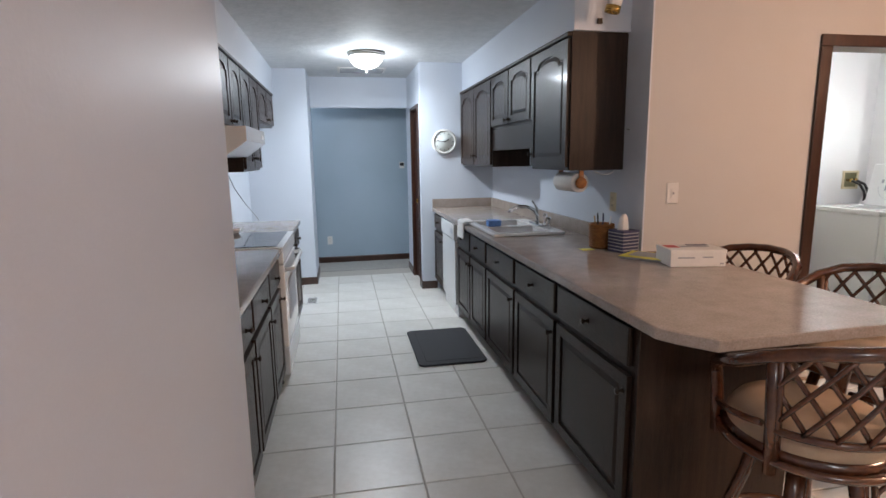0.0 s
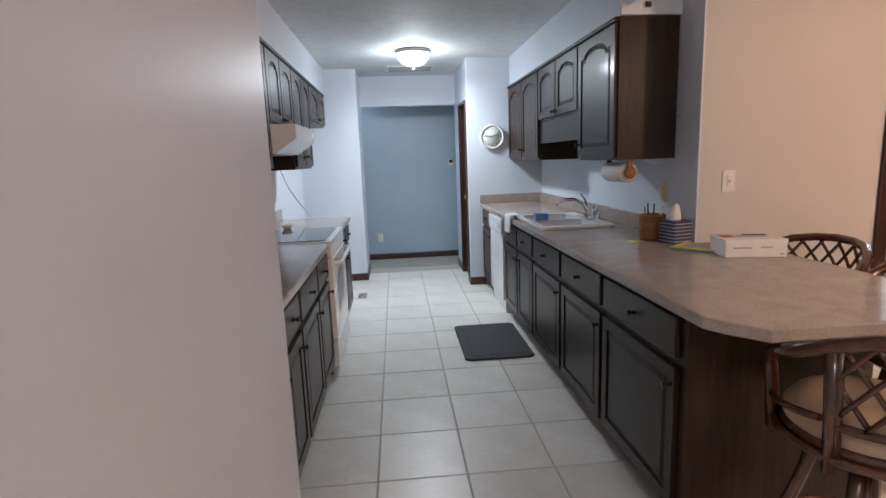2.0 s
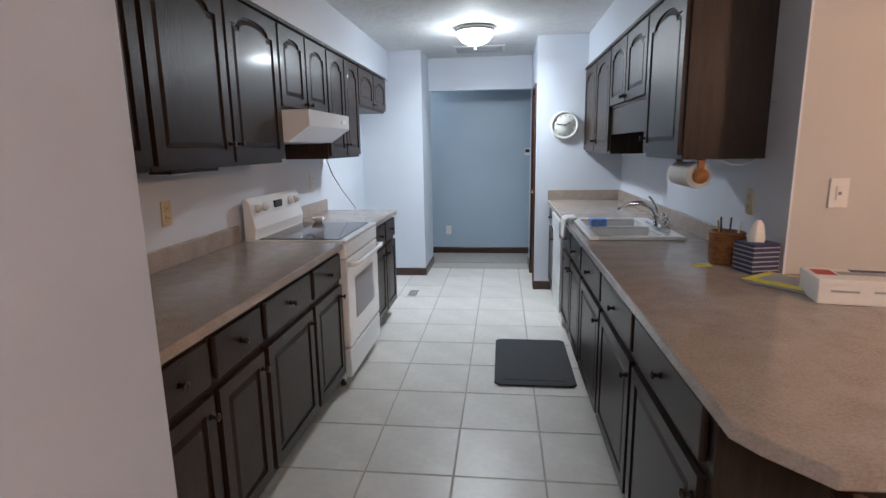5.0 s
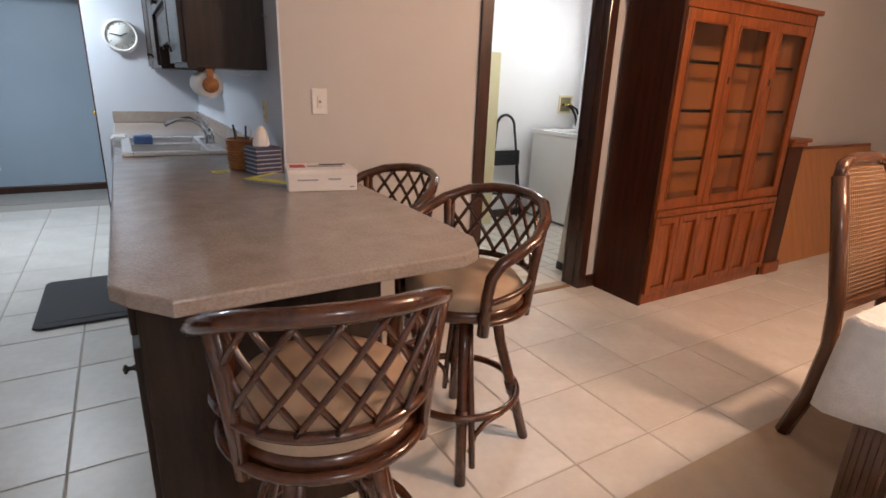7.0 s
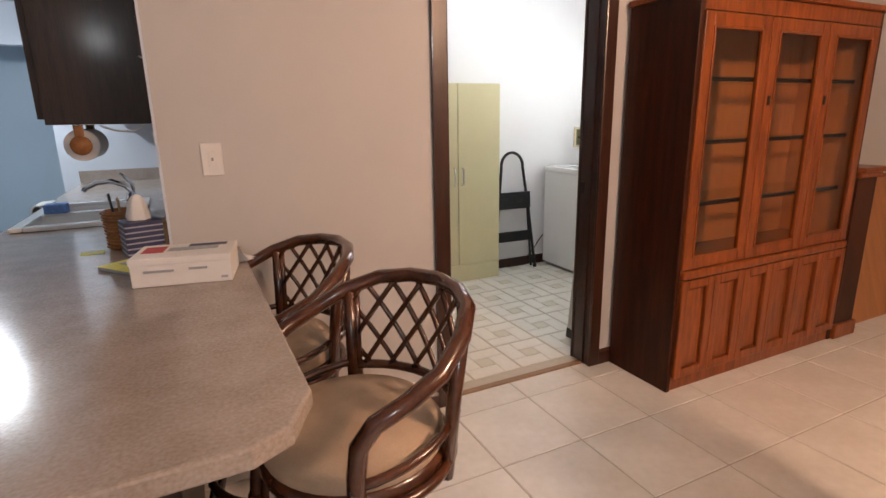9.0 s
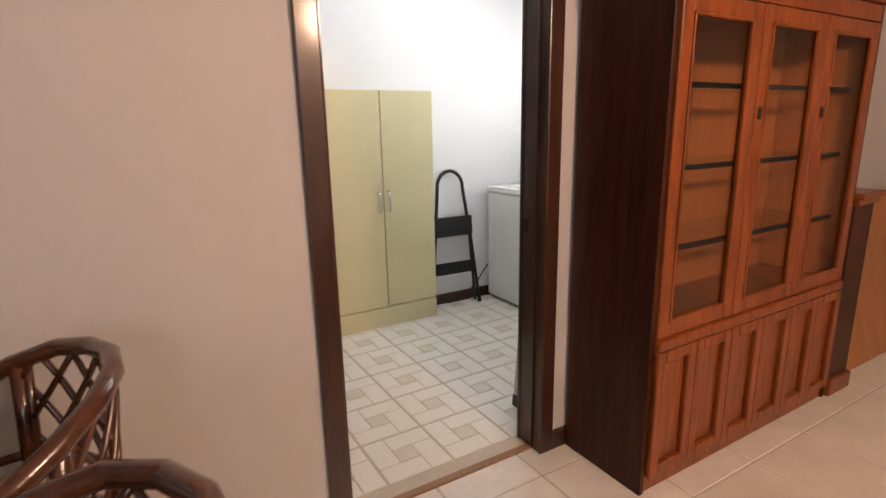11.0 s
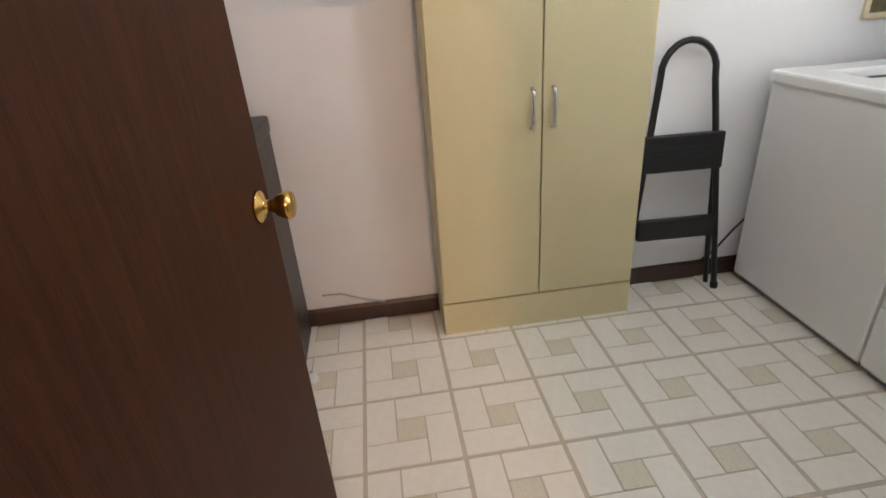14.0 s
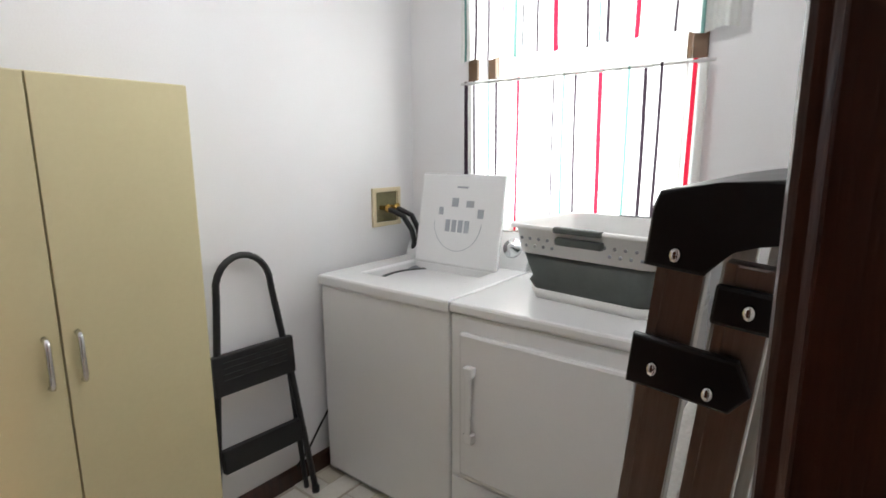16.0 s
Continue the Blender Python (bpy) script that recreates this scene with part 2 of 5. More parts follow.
def part(name, bm, mat, parent=None, label="", m=None):
    me = bpy.data.meshes.new(name)
    bmesh.ops.recalc_face_normals(bm, faces=bm.faces)
    bm.to_mesh(me)
    bm.free()
    me.materials.append(M[mat])
    ob = new(name, me)
    ob.parent = parent
    if m is not None:
        ob.matrix_local = m
    return tagged(ob, label)


def new_bm():
    return bmesh.new()


def bx(*a, r=0.0):
    return box(bmesh.new(), *a, r=r)


def thing(name, label, category, m=None, group="", kind=""):
    e = new(name)
    e.empty_display_size = 0.1
    e.matrix_world = m or Matrix()
    return tagged(e, label, category, group, kind)


def structure(name, bm, mat, label, category="wall"):
    return tagged(part(name, bm, mat), label, category, "", "structure")


def rod_arc(cx, cy, z, r, a0, a1, n=16, rise=0.0):
    return [(cx + r * math.cos(a), cy + r * math.sin(a), z + rise * i / n) for i, a in ((i, radians(a0 + (a1 - a0) * i / n)) for i in range(n + 1))]


FACE_LEFT, FACE_RIGHT = -90, 90   # fronts that look along -x and along +x
CEIL = 2.45

# ---------- structure ----------
structure("wall_kitchen_right", bx(2.285, 2.81, 0, 2.41, 5.84, CEIL), "kitchen_wall", "pale blue painted kitchen wall behind the sink")
structure("wall_kitchen_left", bx(-0.52, 1.59, 0, -0.40, 6.25, CEIL), "kitchen_wall", "pale blue painted kitchen wall behind the stove")
structure("wall_clock", bx(1.476, 5.72, 0, 2.285, 5.84, CEIL), "kitchen_wall", "pale blue painted wall that carries the clock")
structure("wall_pillar", bx(-0.52, 6.25, 0, 0.28, 6.95, CEIL), "kitchen_wall", "pale blue painted wall end beside the hall opening")
structure("header_hall", bx(0.28, 6.83, 2.085, 1.476, 6.95, CEIL), "kitchen_wall", "painted header above the hall opening")
w = bx(1.476, 6.45, 0, 1.60, 6.95, CEIL)
box(w, 1.476, 5.84, 2.04, 1.60, 6.45, CEIL)
structure("wall_hall_side", w, "kitchen_wall", "pale blue painted wall with a dark closet door")
structure("wall_hall_back", bx(-2.0, 7.55, 0, 3.6, 7.67, CEIL), "hall_wall", "blue grey painted wall across the hall")
structure("wall_hall_near", bx(-2.0, 6.83, 0, -0.52, 6.95, CEIL), "hall_wall", "painted hall wall")
structure("wall_hall_near_right", bx(1.60, 6.83, 0, 3.6, 6.95, CEIL), "hall_wall", "painted hall wall")
structure("wall_hall_end", bx(-2.12, 6.83, 0, -2.0, 7.67, CEIL), "hall_wall", "painted end wall of the hall")
structure("wall_hall_end_right", bx(3.6, 6.83, 0, 3.72, 7.67, CEIL), "hall_wall", "painted end wall of the hall")
structure("wall_partition", bx(-0.52, -3.2, 0, 0.317, 1.59, CEIL, r=0.006), "grey_wall", "plain pale grey partition wall at the kitchen entrance")
w = bx(2.29, 2.68, 0, 3.385, 2.80, CEIL)
box(w, 3.385, 2.68, 2.05, 4.28, 2.80, CEIL)
box(w, 4.28, 2.68, 0, 9.2, 2.80, CEIL)
structure("wall_dining", w, "cream", "warm cream painted dining wall with a doorway")
structure("wall_corner_strip", bx(2.281, 2.678, 0, 2.2895, 2.81, CEIL), "kitchen_wall", "pale blue painted wall end at the kitchen corner")
structure("wall_dining_right", bx(9.2, -3.2, 0, 9.32, 2.80, CEIL), "cream", "warm cream painted dining wall")
structure("wall_dining_back", bx(-0.52, -3.32, 0, 9.32, -3.2, CEIL), "cream", "warm cream painted wall behind the dining table")
structure("wall_laundry_back", bx(3.15, 4.60, 0, 6.14, 4.72, CEIL), "white_wall", "white painted laundry wall")
structure("wall_laundry_left", bx(3.15, 2.809, 0, 3.27, 4.60, CEIL), "white_wall", "white painted laundry wall with the shelf")
WY0, WY1, WZ0, WZ1 = 3.29, 4.19, 1.12, 2.14
w = bx(6.00, 2.809, 0, 6.14, WY0, CEIL)
box(w, 6.00, WY1, 0, 6.14, 4.60, CEIL)
box(w, 6.00, WY0, 0, 6.14, WY1, WZ0)
box(w, 6.00, WY0, WZ1, 6.14, WY1, CEIL)
structure("wall_laundry_window", w, "white_wall", "white painted laundry wall with the window")
w = bx(4.28, 2.801, 0, 6.14, 2.808, CEIL)
box(w, 3.15, 2.801, 0, 3.385, 2.808, CEIL)
box(w, 3.385, 2.801, 2.05, 4.28, 2.808, CEIL)
structure("wall_laundry_inner", w, "white_wall", "white painted inner face of the laundry wall")
c = bx(-2.12, -3.32, CEIL, 9.32, 7.67, CEIL + 0.1)
structure("ceiling", c, "ceiling", "white knock-down textured ceiling", "ceiling")
structure("soffit_right", bx(1.937, 2.90, 2.146, 2.285, 5.72, CEIL, r=0.004), "kitchen_wall", "pale blue painted soffit above the wall cabinets", "soffit")
structure("soffit_left", bx(-0.40, 1.59, 2.146, -0.08, 6.25, CEIL, r=0.004), "kitchen_wall", "pale blue painted soffit above the wall cabinets", "soffit")

floor = structure("floor", bx(-0.6, -3.3, -0.1, 9.3, 6.93, -0.004), "grout", "tiled kitchen and dining floor with brown grout joints", "floor")
structure("floor_hall", bx(-2.0, 6.93, -0.1, 3.6, 7.6, 0.002), "carpet", "pale grey hall carpet", "carpet")
lfloor = structure("floor_laundry", bx(3.15, 2.75, -0.05, 6.14, 4.64, 0.003), "vinyl_line", "laundry floor of patterned sheet vinyl", "floor")


def base_run(name, x0, y0, x1, y1, h=0.085, t=0.014):
    """A dark skirting board along a wall; t is towards the room's side given by the order of the ends."""
    d = Vector((x1 - x0, y1 - y0, 0))
    n = Vector((-d.y, d.x, 0)).normalized() * t
    bm = new_bm()
    L = d.length
    prism(bm, [(0, 0), (0, h), (t * 0.4, h), (t, h * 0.85), (t, 0)], 0, L)
    a = d.normalized()
    m = Matrix(((n.x / t, 0, a.x, x0), (n.y / t, 0, a.y, y0), (0, 1, 0, 0), (0, 0, 0, 1)))
    bmesh.ops.transform(bm, matrix=m, verts=bm.verts)
    return structure(name, bm, "dark_trim", "dark stained wooden skirting board", "skirting")


for seg in ((0.28, 6.25, -0.40, 6.25), (0.28, 6.93, 0.28, 6.24), (1.64, 5.72, 1.462, 5.72), (1.476, 5.72, 1.476, 5.83), (1.476, 6.52, 1.476, 6.93),
            (3.6, 7.55, -2.0, 7.55), (3.33, 2.68, 2.30, 2.68), (4.46, 2.68, 4.331, 2.68), (9.2, 2.68, 5.82, 2.68),
            (5.98, 4.60, 3.27, 4.60), (3.27, 4.60, 3.27, 2.9)):
    base_run("baseboard", *seg)

# doorway to the laundry: jambs, casings and head
def casing(name, x0, x1, z0, z1, y, s, mat="dark_trim"):
    bm = bx(x0, min(y, y - s * 0.018), z0, x1, max(y, y - s * 0.018), z1, r=0.006)
    return structure(name, bm, mat, "dark stained wooden door casing", "door frame")


for yy, s in ((2.68, 1), (2.808, -1)):
    casing("trim_left", 3.33, 3.405, 0, 2.05, yy, s)
    casing("trim_right", 4.258, 4.330, 0, 2.05, yy, s)
    casing("trim_head", 3.33, 4.330, 2.05, 2.115, yy, s)
structure("jamb_left", bx(3.385, 2.678, 0, 3.412, 2.81, 2.05), "dark_trim", "dark stained door jamb", "door frame")
jr = structure("jamb_right", bx(4.265, 2.678, 0, 4.28, 2.81, 2.05), "dark_trim", "dark stained door jamb with a strike plate", "door frame")
part("strike_plate", bx(4.2625, 2.775, 0.965, 4.2655, 2.811, 1.025, r=0.001), "bronze", jr)
structure("jamb_stop", bx(4.255, 2.72, 0, 4.265, 2.75, 2.05), "dark_trim", "dark stained door stop", "door frame")
structure("threshold", bx(3.412, 2.72, -0.004, 4.265, 2.755, 0.010, r=0.004), "cane", "narrow wooden threshold strip in the doorway", "threshold")

# ---------- kitchen cabinets ----------
def arch_outline(x0, z0, x1, z1, rise, n=10):
    """bl, br, then over a cathedral arch from the right to the left."""
    pts = [(x0, z0), (x1, z0)]
    if rise <= 0:
        return pts + [(x1, z1), (x0, z1)]
    s = (x1 - x0) * 0.12
    pts += [(x1, z1 - rise), (x1 - s, z1 - rise)]
    for i in range(1, n):
        a = math.pi * i / n
        pts.append(((x0 + x1) / 2 + (x1 - x0 - 2 * s) / 2 * math.cos(a), z1 - rise + rise * math.sin(a) ** 0.8))
    return pts + [(x0 + s, z1 - rise), (x0, z1 - rise)]


def panel_door(parent, x0, z0, x1, z1, rise=0.0, knob="", mat="dark_wood", name="door", border=0.055):
    """A framed door with a raised panel; its front looks along -y."""
    bm = new_bm()
    w, t = border, 0.020
    box(bm, x0, -0.010, z0, x1, 0.0, z1)
    inner = arch_outline(x0 + w, z0 + w, x1 - w, z1 - w, rise)
    outer = [(x0, z0), (x1, z0)] + [(min(max(px, x0), x1) if 0 < k < len(inner) - 3 else (x1 if k == 0 else x0), z1) for k, (px, pz) in enumerate(inner[2:])]
    n = len(inner)
    vi, vo = [bm.verts.new((px, -t, pz)) for px, pz in inner], [bm.verts.new((px, -t, pz)) for px, pz in outer]
    vib, vob = [bm.verts.new((px, -0.009, pz)) for px, pz in inner], [bm.verts.new((px, -0.009, pz)) for px, pz in outer]
    for k in range(n):
        j = (k + 1) % n
        bm.faces.new((vo[k], vo[j], vi[j], vi[k]))
        bm.faces.new((vi[k], vi[j], vib[j], vib[k]))
        bm.faces.new((vo[j], vo[k], vob[k], vob[j]))
    if x1 - x0 > 2 * w + 0.08:
        a = arch_outline(x0 + w + 0.008, z0 + w + 0.008, x1 - w - 0.008, z1 - w - 0.008, rise)
        b = arch_outline(x0 + w + 0.03, z0 + w + 0.03, x1 - w - 0.03, z1 - w - 0.03, rise)
        va, vb = [bm.verts.new((px, -0.0105, pz)) for px, pz in a], [bm.verts.new((px, -0.018, pz)) for px, pz in b]
        bm.faces.new(vb)
        for k in range(n):
            j = (k + 1) % n
            bm.faces.new((va[k], va[j], vb[j], vb[k]))
    d = part(name, bm, mat, parent)
    if knob:
        kx, kz = knob
        lever_knob(d, kx, kz, -t)
    return d


def lever_knob(d, kx, kz, y):
    bm = new_bm()
    lathe(bm, [(0, 0), (0.011, 0), (0.006, 0.008), (0.006, 0.016), (0.013, 0.022), (0.013, 0.027), (0, 0.031)], sides=14, m=pose(kx, y, kz, 90, 0, 0))
    part("knob", bm, "bronze", d, "small dark bronze knob")


def drawer_front(parent, x0, z0, x1, z1):
    bm = bx(x0, -0.020, z0, x1, 0, z1, r=0.006)
    d = part("drawer_front", bm, "dark_wood", parent)
    lever_knob(d, (x0 + x1) / 2, (z0 + z1) / 2, -0.020)


def wall_cabinet(y, face, x, w, z0, z1, depth, doors, label, rise=0.05, knobs="pair"):
    """A hung cabinet; x, y is the left end of its front seen from the front."""
    c = thing("wall_cabinet", label, "wall cabinet", pose(x, y, z0, 0, 0, face), "wall cabinets")
    h = z1 - z0
    part("carcass", bx(0, 0.001, 0, w, depth, h, r=0.002), "dark_wood", c)
    dw = w / doors
    for k in range(doors):
        a, b = k * dw + 0.012, (k + 1) * dw - 0.012
        right = (k % 2 == 0) if doors > 1 else knobs == "right"
        panel_door(c, a, 0.02, b, h - 0.035, rise if h > 0.5 else rise * 0.7, ((b - 0.028) if right else (a + 0.028), 0.10 if h > 0.5 else 0.05))
    part("cornice_strip", bx(-0.001, -0.028, h - 0.026, w + 0.001, 0.0, h - 0.002, r=0.006), "dark_wood", c)
    return c


def base_cabinet(y, face, x, w, depth, doors, label, drawers=1, false_front=False):
    c = thing("base_cabinet", label, "base cabinet", pose(x, y, 0, 0, 0, face), "base cabinets")
    part("carcass", bx(0, 0.001, 0.10, w, depth, 0.872, r=0.002), "dark_wood", c)
    part("toe_board", bx(0.001, 0.07, 0.0, w - 0.001, 0.085, 0.101), "dark_wood", c)
    dw = w / doors
    for k in range(doors):
        a, b = k * dw + 0.018, (k + 1) * dw - 0.018
        right = (k % 2 == 0) if doors > 1 else True
        panel_door(c, a, 0.125, b, 0.665, 0, ((b - 0.025) if right else (a + 0.025), 0.60), border=0.05)
    for k in range(drawers):
        q = w / drawers
        drawer_front(c, k * q + 0.018, 0.70, (k + 1) * q - 0.018, 0.85)
    return c


LAB_U = "dark-stained wooden wall cabinet with arched raised-panel doors"
LAB_B = "dark-stained wooden base cabinet with panel doors and drawers"
UX, LX = 1.937, -0.08
wall_cabinet(3.53, FACE_LEFT, UX, 0.61, 1.37, 2.146, 0.345, 1, "tall dark-stained wall cabinet with one arched door")
wall_cabinet(4.52, FACE_LEFT, UX, 0.985, 1.69, 2.146, 0.345, 2, "short dark-stained wall cabinet above the sink")
wall_cabinet(5.71, FACE_LEFT, UX, 1.185, 1.37, 2.146, 0.345, 2, LAB_U)
v = part("sink_valance", bx(UX + 0.002, 3.532, 1.51, UX + 0.022, 4.522, 1.688, r=0.003), "dark_wood")
tagged(v, "dark-stained valance board below the short cabinet", "valance")
wall_cabinet(1.60, FACE_RIGHT, LX, 0.60, 1.37, 2.146, 0.318, 1, "dark-stained wall cabinet with one arched door")
wall_cabinet(2.205, FACE_RIGHT, LX, 1.125, 1.37, 2.146, 0.318, 2, LAB_U)
wall_cabinet(3.335, FACE_RIGHT, LX, 0.795, 1.66, 2.146, 0.318, 2, "short dark-stained wall cabinet above the range hood")
wall_cabinet(4.135, FACE_RIGHT, LX, 0.81, 1.37, 2.146, 0.318, 2, LAB_U)
wall_cabinet(4.95, FACE_RIGHT, LX, 1.05, 1.79, 2.146, 0.318, 2, "short dark-stained wall cabinet above the empty refrigerator space")

RX = 1.63
for y0, w, n, dr in ((2.30, 0.68, 1, 1), (2.925, 0.622, 1, 1), (3.56, 0.632, 1, 1), (4.53, 0.965, 2, 2), (5.715, 0.52, 1, 1)):
    base_cabinet(y0, FACE_LEFT, RX, w, 0.65, n, LAB_B, dr)
e = part("peninsula_end_panel", bx(RX - 0.002, 1.595, 0, 2.281, 1.618, 0.872, r=0.003), "dark_wood")
tagged(e, "dark wooden end panel of the peninsula", "panel")
e = part("peninsula_back_panel", bx(2.262, 1.62, 0, 2.2805, 2.676, 0.872, r=0.003), "dark_wood")
tagged(e, "dark wooden back panel of the peninsula", "panel")
BX = 0.20
for y0, w, n, dr in ((1.60, 0.365, 1, 1), (1.967, 0.37, 1, 1), (2.339, 0.54, 1, 1), (2.881, 0.475, 1, 1), (4.15, 0.77, 2, 2)):
    base_cabinet(y0, FACE_RIGHT, BX, w, 0.58, n, LAB_B, dr)

# counters with a hole for the sink
def counter(name, polys, label):
    c = thing(name, label, "countertop")
    for n, poly in polys:
        part(n, prism(new_bm(), poly, 0.873, 0.912, r=0.006), "laminate", c)
    return c


SX0, SX1, SY0, SY1 = 1.66, 2.13, 3.46, 4.22
c = counter("countertop", (("near_slab", [(1.592, SY0), (1.588, 1.452), (1.62, 1.395), (1.70, 1.30), (2.40, 1.315), (2.465, 1.35), (2.515, 1.45), (2.515, 2.676), (2.279, 2.676), (2.279, SY0)]),
                          ("front_strip", [(1.592, SY0 + 0.0005), (SX0, SY0 + 0.0005), (SX0, SY1 - 0.0005), (1.592, SY1 - 0.0005)]),
                          ("back_strip", [(SX1, SY0 + 0.0005), (2.279, SY0 + 0.0005), (2.279, SY1 - 0.0005), (SX1, SY1 - 0.0005)]),
                          ("far_slab", [(1.592, SY1), (2.279, SY1), (2.279, 5.718), (1.592, 5.718)])),
            "mottled brown laminate countertop that ends in a peninsula")
part("backsplash", bx(2.262, 2.92, 0.912, 2.283, 5.715, 1.008, r=0.004), "laminate", c)
part("backsplash", bx(1.592, 5.698, 0.912, 2.262, 5.718, 1.008, r=0.004), "laminate", c)
c = counter("countertop", (("near_slab", [(-0.395, 1.595), (0.235, 1.595), (0.235, 3.352), (-0.395, 3.352)]),), "mottled brown laminate countertop beside the stove")
part("backsplash", bx(-0.398, 1.595, 0.912, -0.378, 3.352, 1.008, r=0.004), "laminate", c)
c = counter("countertop", (("slab", [(-0.395, 4.145), (0.235, 4.145), (0.235, 4.93), (-0.395, 4.93)]),), "short mottled brown laminate countertop past the stove")
part("backsplash", bx(-0.398, 4.145, 0.912, -0.378, 4.93, 1.008, r=0.004), "laminate", c)

# sink
s = thing("kitchen_sink", "white enamelled drop-in double kitchen sink", "sink", pose(0, 0, 0.912))
bm = new_bm()
X0, X1, Y0, Y1 = 1.635, 2.155, 3.435, 4.245
YM = (Y0 + Y1) / 2
for a in ((X0, Y0, X0 + 0.05, Y1), (X1 - 0.10, Y0, X1, Y1), (X0 + 0.05, Y0, X1 - 0.10, Y0 + 0.05), (X0 + 0.05, Y1 - 0.05, X1 - 0.10, Y1), (X0 + 0.05, YM - 0.02, X1 - 0.10, YM + 0.02)):
    box(bm, a[0], a[1], 0.0005, a[2], a[3], 0.022, r=0.006)
part("rim", bm, "white", s)
for ya, yb in ((Y0 + 0.045, YM - 0.018), (YM + 0.018, Y1 - 0.045)):
    bm = new_bm()
    xa, xb = X0 + 0.045, X1 - 0.095
    top = [(xa, ya), (xb, ya), (xb, yb), (xa, yb)]
    bot = [(xa + 0.03, ya + 0.03), (xb - 0.03, ya + 0.03), (xb - 0.03, yb - 0.03), (xa + 0.03, yb - 0.03)]
    A, B = [bm.verts.new((*p, 0.015)) for p in top], [bm.verts.new((*p, -0.10)) for p in bot]
    for k in range(4):
        bm.faces.new((A[k], A[(k + 1) % 4], B[(k + 1) % 4], B[k]))
    bm.faces.new(B)
    part("basin", bm, "white", s)
f = thing("kitchen_faucet", "chrome kitchen faucet with a curved spout", "faucet", pose(2.10, 3.84, 0.934))
part("base_plate", bx(-0.03, -0.13, 0, 0.03, 0.13, 0.012, r=0.005), "chrome", f)
part("spout", tube(new_bm(), [(0, 0, 0.01), (0, 0, 0.07), (-0.03, 0, 0.115), (-0.09, 0, 0.145), (-0.16, 0.01, 0.14), (-0.215, 0.015, 0.115), (-0.225, 0.015, 0.10)], 0.013, 12), "chrome", f)
part("lever", tube(new_bm(), [(0, 0, 0.07), (0.0, 0.0, 0.125), (-0.03, -0.01, 0.165), (-0.05, -0.01, 0.185)], 0.011, 10, r1=0.006), "chrome", f)
part("sprayer", lathe(new_bm(), [(0, 0), (0.02, 0), (0.016, 0.02), (0.013, 0.05), (0.018, 0.085), (0.012, 0.10), (0, 0.10)], (0, -0.16, 0)), "chrome", f)
part("soap_pump", lathe(new_bm(), [(0, 0), (0.018, 0), (0.014, 0.03), (0.010, 0.06), (0.02, 0.068), (0.012, 0.08), (0, 0.08)], (0, -0.235, 0)), "chrome", f)
sp = part("sponge", bx(1.70, 3.80, 0.937, 1.80, 3.88, 0.985, r=0.008), "blue")
sp.location = (0, 0, -0.002)
tagged(sp, "blue kitchen sponge on the sink divider", "sponge")
tw = new_bm()
prism(tw, [(1.60, 0.936), (1.66, 0.939), (1.66, 0.945), (1.594, 0.943), (1.578, 0.93), (1.570, 0.80), (1.578, 0.80), (1.586, 0.92)], 0, 0.20, m=Matrix(((1, 0, 0, 0), (0, 0, 1, 4.13), (0, 1, 0, 0), (0, 0, 0, 1))))
tagged(part("dish_towel", tw, "cloth"), "white dish towel hung over the counter edge", "towel")

# dishwasher
d = thing("dishwasher", "white built-in dishwasher below the counter", "dishwasher", pose(1.605, 5.17, 0, 0, 0, FACE_LEFT))
part("body", bx(0.004, 0.03, 0.0, 0.606, 0.60, 0.868), "white", d)
part("door", bx(0.006, -0.005, 0.12, 0.604, 0.028, 0.72, r=0.008), "white", d)
cp = part("control_panel", bx(0.006, -0.018, 0.725, 0.604, 0.028, 0.865, r=0.010), "white", d)
part("vent", bx(0.45, -0.020, 0.77, 0.56, -0.017, 0.82), "grey_print", cp)
part("kick_plate", bx(0.006, 0.02, 0.01, 0.604, 0.029, 0.115, r=0.002), "white", d)

# stove
s = thing("stove", "white freestanding electric stove with a black glass cooktop", "stove", pose(0.235, 3.365, 0, 0, 0, FACE_RIGHT))
part("body", bx(0.003, 0.03, 0.06, 0.765, 0.60, 0.90, r=0.003), "white", s)
part("cooktop_frame", bx(0.0, -0.012, 0.90, 0.768, 0.60, 0.918, r=0.004), "white", s)
gl = part("cooktop", bx(0.035, 0.03, 0.918, 0.733, 0.52, 0.922, r=0.001), "blackglass", s, "black ceramic glass")
for u, v, r in ((0.20, 0.15, 0.10), (0.56, 0.15, 0.08), (0.20, 0.38, 0.08), (0.56, 0.38, 0.10)):
    part("burner_ring", tube(new_bm(), [(u + r * math.cos(a), v + r * math.sin(a), 0.9215) for a in (2 * math.pi * k / 28 for k in range(28))], 0.0012, 4, closed=True), "grey_print", gl)
dr = part("oven_door", bx(0.006, -0.012, 0.26, 0.762, 0.03, 0.80, r=0.008), "white", s)
part("oven_window", bx(0.16, -0.0145, 0.40, 0.61, -0.011, 0.66, r=0.002), "grey_print", dr)
hb = tube(new_bm(), [(0.05, -0.012, 0.765), (0.05, -0.055, 0.77), (0.10, -0.062, 0.77), (0.67, -0.062, 0.77), (0.72, -0.055, 0.77), (0.72, -0.012, 0.765)], 0.014, 10)
part("door_handle", hb, "white", dr)
part("control_strip", bx(0.006, -0.010, 0.81, 0.762, 0.03, 0.895, r=0.006), "white", s)
part("drawer", bx(0.006, -0.012, 0.07, 0.762, 0.03, 0.245, r=0.008), "white", s)
